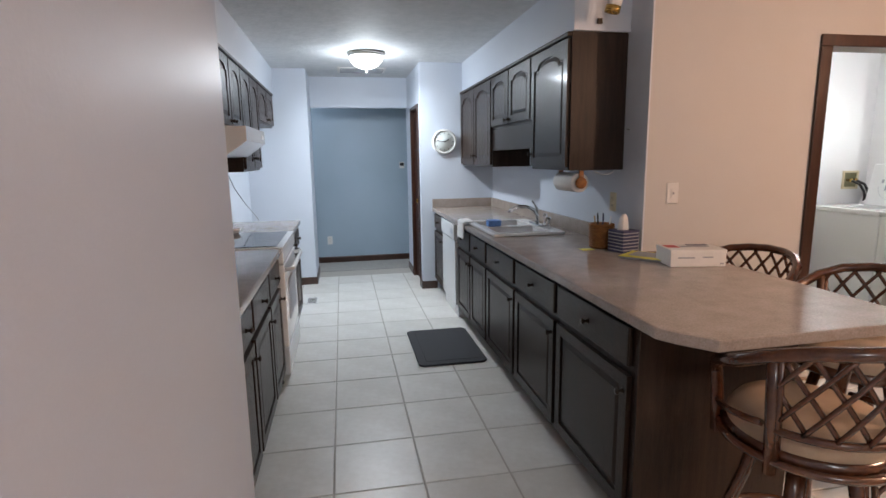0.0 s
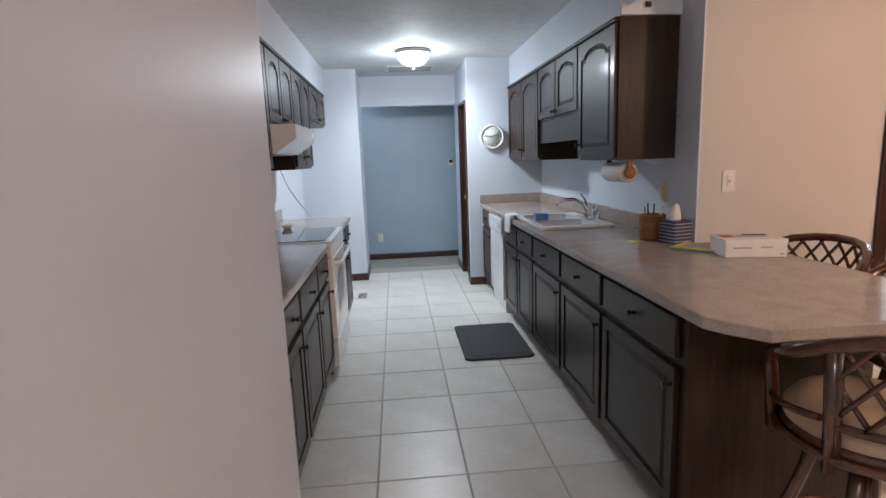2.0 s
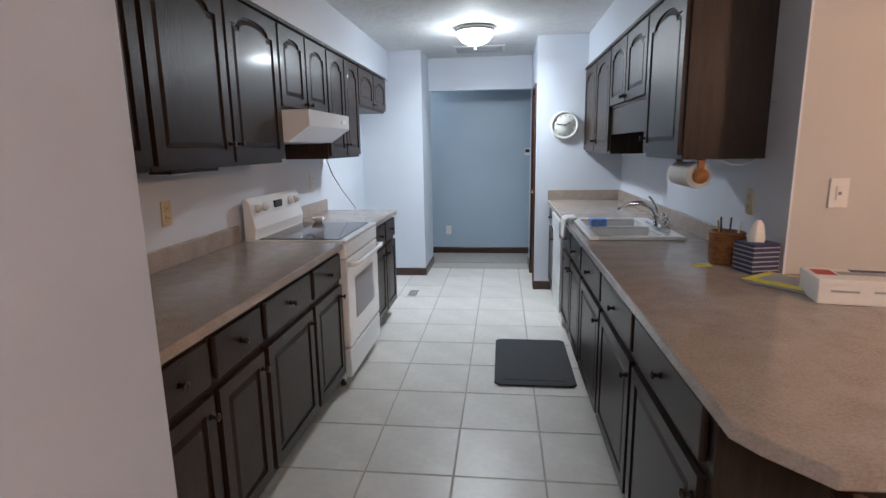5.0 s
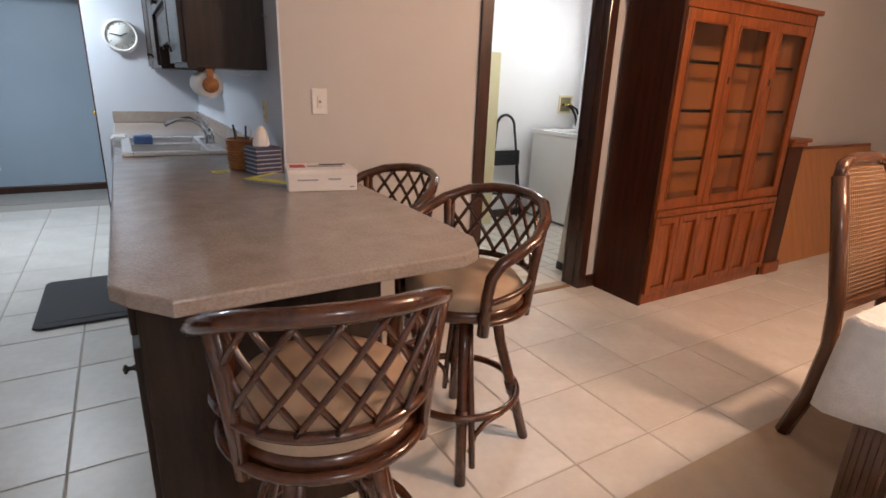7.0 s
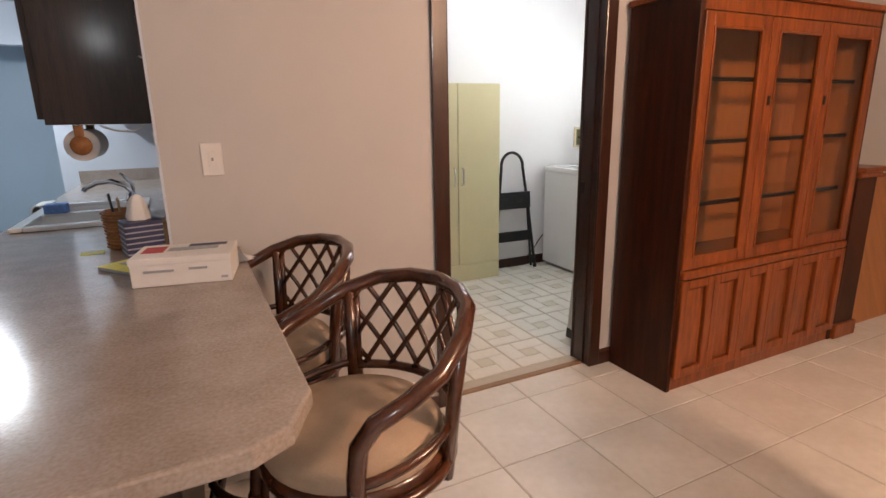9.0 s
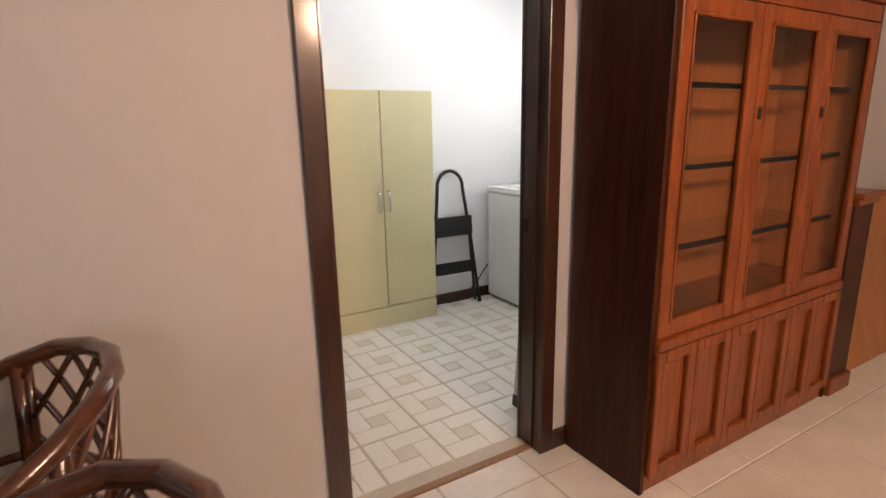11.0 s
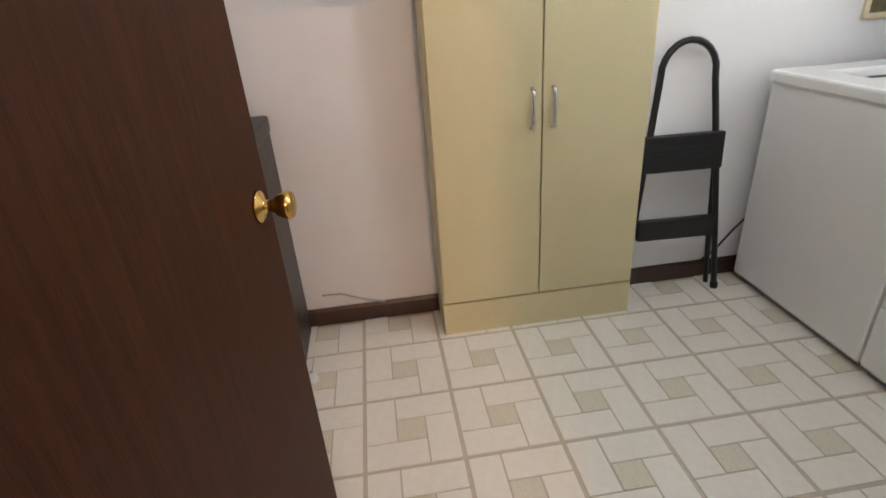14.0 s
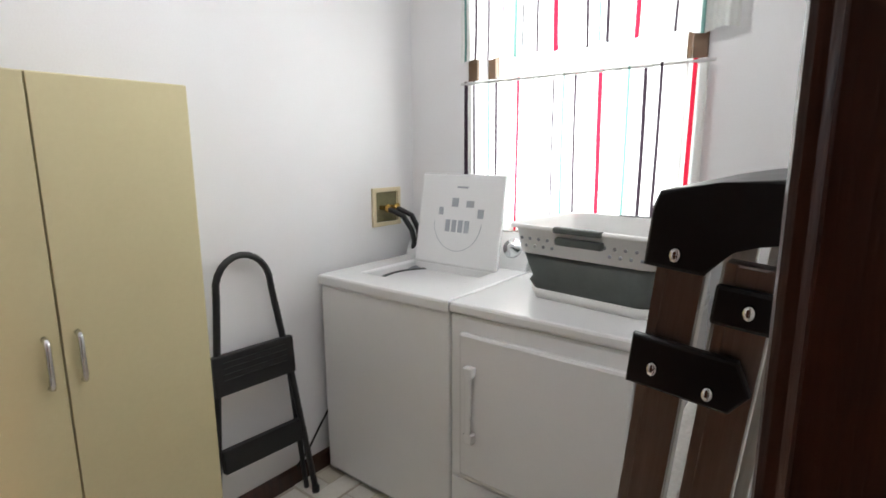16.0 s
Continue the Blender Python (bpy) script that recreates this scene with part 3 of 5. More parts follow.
for u in (0.05, 0.72):
    part("foot", lathe(new_bm(), [(0, 0), (0.018, 0), (0.018, 0.015), (0.008, 0.02), (0.008, 0.061), (0, 0.061)], (u, 0.06, 0), 12), "black", s)
bg = new_bm()
prism(bg, [(0.535, 0.918), (0.60, 0.918), (0.60, 1.15), (0.575, 1.16), (0.555, 1.13), (0.545, 1.05), (0.525, 0.98)], 0.01, 0.758, r=0.006, m=Matrix(((0, 0, 1, 0), (1, 0, 0, 0), (0, 1, 0, 0), (0, 0, 0, 1))))
bk = part("backguard", bg, "white", s)
for u in (0.09, 0.19, 0.58, 0.68):
    part("control_knob", lathe(new_bm(), [(0, 0), (0.026, 0), (0.024, 0.016), (0.017, 0.02), (0.015, 0.032), (0, 0.033)], sides=18, m=pose(u, 0.552, 1.095, 82, 0, 0)), "white", bk)
part("clock_display", bx(0.33, 0.540, 1.075, 0.44, 0.560, 1.12, r=0.001), "black", bk)

# range hood
h = thing("range_hood", "white enamelled range hood under the short cabinet", "range hood", pose(0.085, 3.345, 1.48, 0, 0, FACE_RIGHT))
hbm = new_bm()
prism(hbm, [(0.0, 0.09), (0.0, 0.178), (0.48, 0.178), (0.48, 0.0), (0.13, 0.0)], 0, 0.775, r=0.004, m=Matrix(((0, 0, 1, 0), (1, 0, 0, 0), (0, 1, 0, 0), (0, 0, 0, 1))))
part("canopy", hbm, "white", h)
part("filter", bx(0.10, 0.15, -0.004, 0.67, 0.44, 0.003), "steel", h)
part("switch", bx(0.60, -0.004, 0.12, 0.68, 0.002, 0.145), "plastic", h)

# clock, light, vent, outlets
ck = thing("wall_clock", "round silver wall clock with a pale face", "clock", pose(1.735, 5.719, 1.625, 90, 0, 0))
part("rim", lathe(new_bm(), [(0.118, 0), (0.132, 0.0), (0.134, 0.02), (0.128, 0.034), (0.116, 0.036), (0.108, 0.026), (0.106, 0.012)], sides=48), "plastic", ck)
part("dial", lathe(new_bm(), [(0, 0.026), (0.110, 0.026), (0.112, 0.0), (0, 0)], sides=48), "clock_face", ck)
for ang, L, nm in ((62, 0.055, "hour_pointer"), (-80, 0.085, "minute_pointer")):
    b = bx(-0.003, -0.012, 0.029, 0.003, L, 0.0315)
    bmesh.ops.rotate(b, verts=b.verts, matrix=Matrix.Rotation(radians(-ang), 3, "Z"))
    part(nm, b, "black", ck)
for k in range(12):
    b = bx(-0.003, 0.082, 0.0262, 0.003, 0.100, 0.0275)
    bmesh.ops.rotate(b, verts=b.verts, matrix=Matrix.Rotation(radians(30 * k), 3, "Z"))
    part("hour_mark", b, "steel", ck)
fl = thing("ceiling_light", "flush ceiling light with a lit frosted glass bowl", "ceiling light", pose(0.905, 5.29, CEIL))
part("pan", lathe(new_bm(), [(0, 0), (0.165, 0), (0.175, -0.012), (0.165, -0.035), (0.15, -0.04), (0, -0.04)], sides=40), "alu", fl)
g = part("glass_bowl", lathe(new_bm(), [(0.158, -0.041), (0.150, -0.075), (0.115, -0.115), (0.06, -0.140), (0, -0.147)], sides=40), "lamp_glass", fl)
g.visible_shadow = False
part("finial", lathe(new_bm(), [(0, -0.146), (0.012, -0.146), (0.010, -0.158), (0.014, -0.164), (0.007, -0.176), (0, -0.178)], sides=14), "alu", fl)
vt = thing("ceiling_vent", "pale metal air vent in the ceiling", "vent", pose(0.90, 6.28, CEIL))
part("frame", prism(new_bm(), [(-0.27, -0.17), (0.27, -0.17), (0.27, 0.17), (-0.27, 0.17)], -0.008, -0.001, r=0.002), "plastic", vt)
for k in range(9):
    part("slat", bx(-0.24, -0.14 + k * 0.033, -0.016, 0.24, -0.125 + k * 0.033, -0.0085), "steel", vt)
dd = thing("closet_door", "dark wooden closet door in the hall side wall", "door", pose(1.476, 6.45, 0, 0, 0, FACE_LEFT))
part("leaf", bx(0.03, 0.03, 0.01, 0.58, 0.065, 2.0, r=0.003), "door_wood", dd)
part("frame", box(box(bx(0, -0.015, 0, 0.035, 0.10, 2.035, r=0.003), 0.575, -0.015, 0, 0.612, 0.10, 2.035), 0.035, -0.015, 2.0, 0.575, 0.10, 2.035), "dark_trim", dd)
part("knob", lathe(new_bm(), [(0, 0), (0.028, 0), (0.012, 0.012), (0.012, 0.03), (0.026, 0.045), (0.02, 0.062), (0, 0.066)], sides=16, m=pose(0.53, 0.03, 0.98, 90, 0, 0)), "brass", dd)


def outlet(m, label, mat="plastic", kind="outlet", name="wall_outlet"):
    o = thing(name, label, kind, m)
    pl = part("cover_plate", bx(-0.036, -0.006, -0.058, 0.036, 0.0, 0.058, r=0.003), mat, o)
    if kind == "outlet":
        for z in (-0.022, 0.022):
            s = part("socket", bx(-0.016, -0.009, z - 0.015, 0.016, -0.005, z + 0.015, r=0.003), mat, o)
            for u in (-0.006, 0.006):
                part("slot", bx(u - 0.001, -0.0096, z - 0.004, u + 0.001, -0.0085, z + 0.006), "black", s)
    return o


outlet(pose(0.42, 7.549, 0.32), "white wall outlet low on the hall wall")
outlet(pose(2.2845, 3.02, 1.17, 0, 0, FACE_LEFT), "ivory wall outlet under the wall cabinet", "ivory")
outlet(pose(-0.3995, 2.72, 1.16, 0, 0, FACE_RIGHT), "ivory wall outlet above the counter", "ivory")
outlet(pose(-0.3995, 4.62, 1.18, 0, 0, FACE_RIGHT), "white wall outlet above the counter")
sw = outlet(pose(2.455, 2.6795, 1.24), "white wall switch with one rocker on the cream wall", "plastic", "switch", "wall_switch")
part("rocker", bx(-0.012, -0.010, -0.028, 0.012, -0.005, 0.028, r=0.002), "plastic", sw)
part("button", bx(-0.004, -0.016, -0.006, 0.004, -0.009, 0.006, r=0.001), "steel", sw)
th = thing("thermostat", "small black thermostat on the hall wall", "thermostat", pose(1.47, 7.549, 1.36))
part("case", bx(-0.035, -0.025, -0.045, 0.035, 0, 0.045, r=0.004), "plastic", th)
part("screen", bx(-0.028, -0.027, -0.01, 0.028, -0.0245, 0.035), "black", th)
mt = thing("floor_mat", "dark grey anti-fatigue rubber kitchen mat", "mat", pose(1.105, 3.47, 0.0))
part("pad", prism(new_bm(), [(0.03, 0), (0.47, 0), (0.50, 0.03), (0.50, 0.74), (0.47, 0.77), (0.03, 0.77), (0, 0.74), (0, 0.03)], 0.001, 0.016, r=0.005), "mat", mt)
part("raised_field", bx(0.06, 0.06, 0.0155, 0.44, 0.71, 0.0185, r=0.001), "mat", mt)

# ---------- laundry ----------
cb = thing("storage_cupboard", "tall pale yellow laminate cupboard with two doors", "cupboard", pose(3.955, 4.402, 0))
part("body", bx(0, 0.002, 0, 0.79, 0.18, 1.634, r=0.002), "yellow", cb)
for a, b, hx in ((0.004, 0.3925, 0.358), (0.3975, 0.786, 0.432)):
    d = part("door", bx(a, -0.017, 0.16, b, 0.0, 1.630, r=0.002), "yellow", cb)
    part("handle", tube(new_bm(), [(hx, -0.017, 0.835), (hx, -0.036, 0.84), (hx, -0.040, 0.855), (hx, -0.040, 0.952), (hx, -0.036, 0.966), (hx, -0.017, 0.971)], 0.0075, 8), "chrome", d, "slim chrome bar handle")
part("plinth", bx(0.0, -0.012, 0.0, 0.79, 0.0, 0.150, r=0.002), "yellow", cb)

# washer and dryer: local x runs along -y, front at y = 0
def machine(name, label, y, body_h=0.930):
    t = thing(name, label, name.split("_")[-1], pose(5.325, y, 0, 0, 0, FACE_LEFT))
    part("cabinet", bx(0.002, 0.0, 0.035, 0.688, 0.66, body_h - 0.04, r=0.012), "white", t)
    part("plinth", bx(0.02, 0.03, 0, 0.67, 0.62, 0.037), "steel", t)
    return t


wm = machine("washing_machine", "white top-loading washing machine with its lid open", 4.545)
H = 0.930
bm = new_bm()
outer, inner = [(0, -0.008), (0.69, -0.008), (0.69, 0.66), (0, 0.66)], [(0.13, 0.13), (0.575, 0.13), (0.575, 0.47), (0.13, 0.47)]
ot, it, ob_, ib = ([bm.verts.new((*p, z)) for p in loop] for loop, z in ((outer, H), (inner, H), (outer, H - 0.04), (inner, H - 0.04)))
for k in range(4):
    j = (k + 1) % 4
    for q in ((ot[k], ot[j], it[j], it[k]), (ob_[j], ob_[k], ib[k], ib[j]), (ot[j], ot[k], ob_[k], ob_[j]), (it[k], it[j], ib[j], ib[k])):
        bm.faces.new(q)
bmesh.ops.recalc_face_normals(bm, faces=bm.faces)
bmesh.ops.bevel(bm, geom=[e for e in bm.edges if all(v in ot + it for v in e.verts) and e.calc_face_angle(0) > 1], offset=0.010, segments=2, affect="EDGES", profile=0.5)
part("top", bm, "white", wm)
tb = part("tub", lathe(new_bm(), [(0.0, 0.30), (0.20, 0.30), (0.235, 0.34), (0.24, 0.86), (0.225, 0.885), (0.245, 0.895), (0.26, 0.90)], (0.352, 0.32, 0), 40), "steel", wm)
part("tub_ring", tube(new_bm(), [(0.352 + 0.225 * math.cos(a), 0.32 + 0.225 * math.sin(a), 0.885) for a in (2 * math.pi * k / 32 for k in range(32))], 0.012, 8, closed=True), "grey_rubber", tb)
lid = part("lid", bx(0, 0, 0, 0.46, 0.022, 0.42, r=0.010), "white", wm, "open lid with printed instructions", m=pose(0.125, 0.465, H - 0.005, -11, 0, 0))
ring = [(0.23 + 0.13 * math.cos(a), -0.0005, 0.20 + 0.13 * math.sin(a)) for a in (math.pi * (1 + k / 20) for k in range(21))]
part("printed_arc", tube(new_bm(), ring, 0.0013, 4), "grey_print", lid)
for u, z, w, hh in ((0.19, 0.27, 0.035, 0.04), (0.27, 0.27, 0.04, 0.03), (0.12, 0.23, 0.025, 0.035), (0.335, 0.225, 0.03, 0.04), (0.21, 0.355, 0.06, 0.008)):
    part("printed_mark", bx(u, -0.0012, z, u + w, 0.001, z + hh), "grey_print", lid)
for k in range(4):
    part("printed_bar", bx(0.165 + k * 0.035, -0.0012, 0.155, 0.19 + k * 0.035, 0.001, 0.21), "grey_print", lid)


def console(t, knobs):
    cn = new_bm()
    prism(cn, [(0.54, H - 0.002), (0.66, H - 0.002), (0.66, H + 0.15), (0.62, H + 0.15), (0.555, H + 0.03)], 0.005, 0.685, r=0.008, m=Matrix(((0, 0, 1, 0), (1, 0, 0, 0), (0, 1, 0, 0), (0, 0, 0, 1))))
    c = part("console", cn, "white", t)
    for u in knobs:
        k = part("dial", lathe(new_bm(), [(0, 0), (0.045, 0), (0.042, 0.018), (0.02, 0.022), (0.018, 0.036), (0, 0.038)], sides=22, m=pose(u, 0.585, H + 0.085, 60, 0, 0)), "chrome", c)


console(wm, (0.60, 0.15))
dm = machine("clothes_dryer", "white front-loading clothes dryer", 3.853)
part("top", bx(0, -0.008, H - 0.04, 0.69, 0.66, H, r=0.010), "white", dm)
console(dm, (0.35,))
dd = part("door", bx(0.05, -0.020, 0.30, 0.64, 0.0, 0.835, r=0.012), "white", dm)
hd = new_bm()
box(hd, 0.095, -0.048, 0.475, 0.118, -0.036, 0.70, r=0.005)
box(hd, 0.088, -0.048, 0.69, 0.125, -0.018, 0.725, r=0.005)
box(hd, 0.088, -0.048, 0.45, 0.125, -0.018, 0.485, r=0.005)
part("door_handle", hd, "white", dd)
part("lower_panel", bx(0.01, -0.006, 0.05, 0.68, 0.0, 0.28, r=0.004), "white", dm)

# valve box and hoses
vb = thing("laundry_valve_box", "olive recessed valve box for the washing machine hoses", "valve box", pose(5.695, 4.60, 1.08))
fr = new_bm()
for a in ((0, 0, 0.19, 0.02), (0, 0.165, 0.19, 0.185), (0, 0.02, 0.02, 0.165), (0.17, 0.02, 0.19, 0.165)):
    box(fr, a[0], -0.016, a[1], a[2], -0.0005, a[3], r=0.002)
part("frame", fr, "ivory", vb)
part("back", bx(0.018, -0.004, 0.018, 0.172, -0.0008, 0.167), "olive", vb)
for u in (0.06, 0.12):
    part("valve", lathe(new_bm(), [(0, 0), (0.012, 0), (0.012, 0.04), (0.02, 0.045), (0.02, 0.055), (0, 0.058)], sides=12, m=pose(u, -0.004, 0.09, 90, 0, 0)), "brass", vb)
for u in (0.06, 0.12):
    hs = tube(new_bm(), [(5.695 + u, 4.552, 1.165), (5.70 + u, 4.525, 1.16), (5.74 + u, 4.49, 1.13), (5.80 + u * 0.8, 4.48, 1.06), (5.84 + u * 0.6, 4.49, 1.0), (5.91 + u * 0.4, 4.565, 0.85), (5.93 + u * 0.3, 4.57, 0.5)], 0.013, 8)
    tagged(part("water_hose", hs, "black"), "black rubber washing machine hose", "hose", "hoses")

# window with curtains
wd = thing("window_1", "wooden framed laundry window behind sheer curtains", "window", kind="structure")
fr = new_bm()
for a in ((WY0, WZ0, WY1, WZ0 + 0.04), (WY0, WZ1 - 0.04, WY1, WZ1), (WY0, WZ0 + 0.04, WY0 + 0.04, WZ1 - 0.04), (WY1 - 0.04, WZ0 + 0.04, WY1, WZ1 - 0.04), (WY0 + 0.04, 1.62, WY1 - 0.04, 1.66)):
    box(fr, 6.07, a[0], a[1], 6.11, a[2], a[3], r=0.003)
part("window_frame", fr, "drywood", wd)
for z0, z1 in ((WZ0 + 0.04, 1.62), (1.66, WZ1 - 0.04)):
    p = part("pane", bx(6.088, WY0 + 0.04, z0, 6.092, WY1 - 0.04, z1), "glass", wd)
    p.visible_shadow = False
cs = new_bm()
for a in ((WY0 - 0.05, WZ0 - 0.06, WY1 + 0.05, WZ0), (WY0 - 0.05, WZ0, WY0, WZ1), (WY1, WZ0, WY1 + 0.05, WZ1), (WY0 - 0.05, WZ1, WY1 + 0.05, WZ1 + 0.05)):
    box(cs, 5.982, a[0], a[1], 5.9995, a[2], a[3], r=0.003)
part("casing", cs, "drywood", wd)
bm = bx(7.6, 2.9, -0.5, 7.62, 7.0, 4.5)
bdm = structure("backdrop", bm, "white", "bright overcast daylight outside the window", "backdrop")
bdm.data.materials[0] = glow("daylight_outside", (0.97, 1.0, 1.0), 2.4)


def curtain(name, y0, y1, z0, z1, x, label, stripes):
    """One gathered cloth; stripes are (share of the width from the far end, colour, strips wide)."""
    c = thing(name, label, "curtain", group="window curtains")
    n, kinds = 200, ["sheer", "sheer_dark", "sheer_red", "sheer_green"]
    xs = [x + 0.012 * math.sin(i * 0.34 + 1.3 * math.sin(i * 0.09)) + 0.004 * math.sin(i * 1.4) for i in range(n + 1)]
    colour = {}
    for f, kind, wide in stripes:
        for k in range(wide):
            colour[min(n - 1, max(0, int(n * (1 - f)) + k))] = kind
    bm = new_bm()
    levels = 7
    grid = []
    for i in range(n + 1):
        y = y0 + (y1 - y0) * i / n
        col = []
        for k in range(levels):
            u = k / (levels - 1)
            hem = 0.006 * math.sin(i * 0.24) * (1 - u)
            sway = 0.004 * math.sin(i * 0.05 + 3 * u) * (1 - u)
            col.append(bm.verts.new((x + (xs[i] - x) * (1 - 0.55 * u), y + sway, z0 + (z1 - z0) * u + hem)))
        grid.append(col)
    for i in range(n):
        for k in range(levels - 1):
            f = bm.faces.new((grid[i][k], grid[i + 1][k], grid[i + 1][k + 1], grid[i][k + 1]))
            f.smooth, f.material_index = True, colour.get(i, 0)
    cl = part("cloth", bm, "sheer", c)
    for kind in kinds[1:]:
        cl.data.materials.append(M[kind])
    part("curtain_rod", tube(new_bm(), [(x, y0 - 0.02, z1 - 0.01), (x, y1 + 0.02, z1 - 0.01)], 0.006, 8), "plastic", c)
    return c


DARK, RED, GREEN = 1, 2, 3
curtain("cafe_curtain", 3.225, 4.235, 1.09, 1.745, 5.95, "sheer white cafe curtain with red and dark stripes",
        ((0.015, DARK, 3), (0.05, DARK, 2), (0.13, GREEN, 2), (0.165, DARK, 2), (0.28, RED, 3), (0.35, GREEN, 2), (0.44, DARK, 2), (0.485, GREEN, 2),
         (0.53, DARK, 2), (0.635, RED, 4), (0.74, GREEN, 2), (0.795, DARK, 3), (0.855, DARK, 2), (0.965, RED, 3)))
curtain("valance_curtain", 3.14, 4.245, 1.83, 2.18, 5.94, "sheer white valance curtain with red and dark stripes",
        ((0.02, GREEN, 2), (0.075, DARK, 2), (0.13, DARK, 2), (0.20, RED, 2), (0.25, GREEN, 2), (0.29, DARK, 2), (0.34, DARK, 2), (0.42, RED, 4),
         (0.53, DARK, 2), (0.58, GREEN, 2), (0.605, DARK, 2), (0.71, RED, 4), (0.83, DARK, 2), (0.90, GREEN, 2)))

# laundry basket on the dryer
lb = thing("laundry_basket", "collapsible white and dark grey laundry basket on the dryer", "laundry basket", pose(5.684, 3.431, 0.930, 0, 0, -7))


def rounded(w, d, r, n=5):
    pts = []
    for cx, cy, a0 in ((w - r, d - r, 0), (-w + r, d - r, 90), (-w + r, -d + r, 180), (w - r, -d + r, 270)):
        pts += [(cx + r * math.cos(radians(a0 + 90 * k / n)), cy + r * math.sin(radians(a0 + 90 * k / n))) for k in range(n + 1)]
    return pts


def loft(bm, levels):
    rings = [[bm.verts.new((*p, z)) for p in rounded(w, d, 0.05)] for w, d, z in levels]
    n = len(rings[0])
    for A, B in zip(rings, rings[1:]):
        for j in range(n):
            f = bm.faces.new((A[j], A[(j + 1) % n], B[(j + 1) % n], B[j]))
            f.smooth = True
    return rings


bm = new_bm()
r = loft(bm, [(0.165, 0.215, 0.001), (0.175, 0.225, 0.035), (0.165, 0.215, 0.035), (0.16, 0.21, 0.006)])
bm.faces.new(r[0])
bm.faces.new(r[-1])
part("base", bm, "plastic", lb)
bm = new_bm()
loft(bm, [(0.168, 0.218, 0.034), (0.18, 0.23, 0.06), (0.172, 0.222, 0.075), (0.196, 0.246, 0.165), (0.192, 0.242, 0.165), (0.165, 0.215, 0.07), (0.160, 0.212, 0.034)])
part("folding_wall", bm, "grey_rubber", lb, "dark grey folding rubber wall")
bm = new_bm()
loft(bm, [(0.192, 0.242, 0.160), (0.200, 0.250, 0.162), (0.212, 0.262, 0.245), (0.228, 0.278, 0.250), (0.228, 0.278, 0.262), (0.206, 0.256, 0.262), (0.192, 0.242, 0.165)])
rim = part("rim", bm, "plastic", lb)
for u in range(-6, 7):
    for z in (0.19, 0.215):
        for sx in (-1, 1):
            if abs(u) > 2:
                part("hole", lathe(new_bm(), [(0, 0), (0.006, 0), (0.006, 0.002), (0, 0.002)], sides=10, m=pose(sx * (0.2065 + (z - 0.2) * 0.12), u * 0.034 + (0.017 if z > 0.2 else 0), z, 0, sx * 90, 0)), "steel", rim)
for sx in (-1, 1):
    part("grip", bx(sx * 0.214 - 0.012, -0.085, 0.205, sx * 0.214 + 0.012, 0.085, 0.232, r=0.008), "grey_rubber", lb, "dark grey rubber grip")
    part("grip_edge", bx(sx * 0.222 - 0.014, -0.085, 0.246, sx * 0.222 + 0.012, 0.085, 0.266, r=0.006), "grey_rubber", lb)

# black folding step stool against the back wall
st = thing("step_ladder", "black folding step ladder leaning against the wall", "step ladder", pose(4.982, 4.488, 0, -4.2, 0, -3))
hoop = [(-0.215, 0, 0.0), (-0.155, 0, 0.55), (-0.115, 0, 0.92)] + [(-0.005 - 0.11 * math.cos(radians(a)), 0, 0.94 + 0.125 * math.sin(radians(a))) for a in range(15, 180, 15)] + [(0.105, 0, 0.92), (0.155, 0, 0.55), (0.215, 0, 0.0)]
part("hoop_frame", tube(new_bm(), hoop, 0.013, 10), "black", st)
for sx in (-1, 1):
    part("rear_leg", tube(new_bm(), [(sx * 0.16, 0.03, 0.62), (sx * 0.205, 0.055, 0.01)], 0.011, 8), "black", st)
    part("rubber_foot", lathe(new_bm(), [(0, 0), (0.016, 0), (0.017, 0.03), (0.013, 0.035), (0, 0.035)], (sx * 0.213, 0, 0.0), 12), "black", st)
for z, h in ((0.565, 0.15), (0.27, 0.09)):
    t = part("step", bx(-0.165, -0.022, z, 0.165, 0.010, z + h, r=0.005), "black", st)
    for k in range(4):
        if h > 0.1:
            part("tread_rib", bx(-0.13, -0.026, z + 0.05 + k * 0.022, 0.13, -0.021, z + 0.058 + k * 0.022), "black", t)

# aluminium folding ladder beside the doorway: steps run along x, folded frames lean on the wall
al = thing("folding_ladder", "aluminium folding ladder with black plastic joints leaning by the doorway", "ladder", pose(4.42, 3.034, 0.0, 5.3, 0, 0) @ Matrix.Diagonal((1, 0.7, 0.965, 1)))
for x in (0.0, 0.36):
    for dy, top in ((0.0, 1.40), (-0.078, 1.40)):
        r = new_bm()
        box(r, x, dy - 0.030, 0.03, x + 0.022, dy + 0.030, top, r=0.003)
        box(r, x - 0.004, dy - 0.028, 0.03, x + 0.001, dy - 0.016, top)
        box(r, x - 0.004, dy + 0.016, 0.03, x + 0.001, dy + 0.028, top)
        rl = part("rail", r, "alu", al)
        part("rubber_foot", bx(x - 0.007, dy - 0.036, 0.0, x + 0.028, dy + 0.036, 0.07, r=0.006), "black", rl)
tp = new_bm()
prism(tp, [(0.042, 1.385), (-0.03, 1.385), (-0.055, 1.415), (-0.113, 1.425), (-0.113, 1.478), (-0.03, 1.468), (0.036, 1.455), (0.042, 1.44)], -0.014, 0.396, r=0.004, m=Matrix(((0, 0, 1, 0), (1, 0, 0, 0), (0, 1, 0, 0), (0, 0, 0, 1))))
tc = part("top_cap", tp, "black", al)
jp = new_bm()
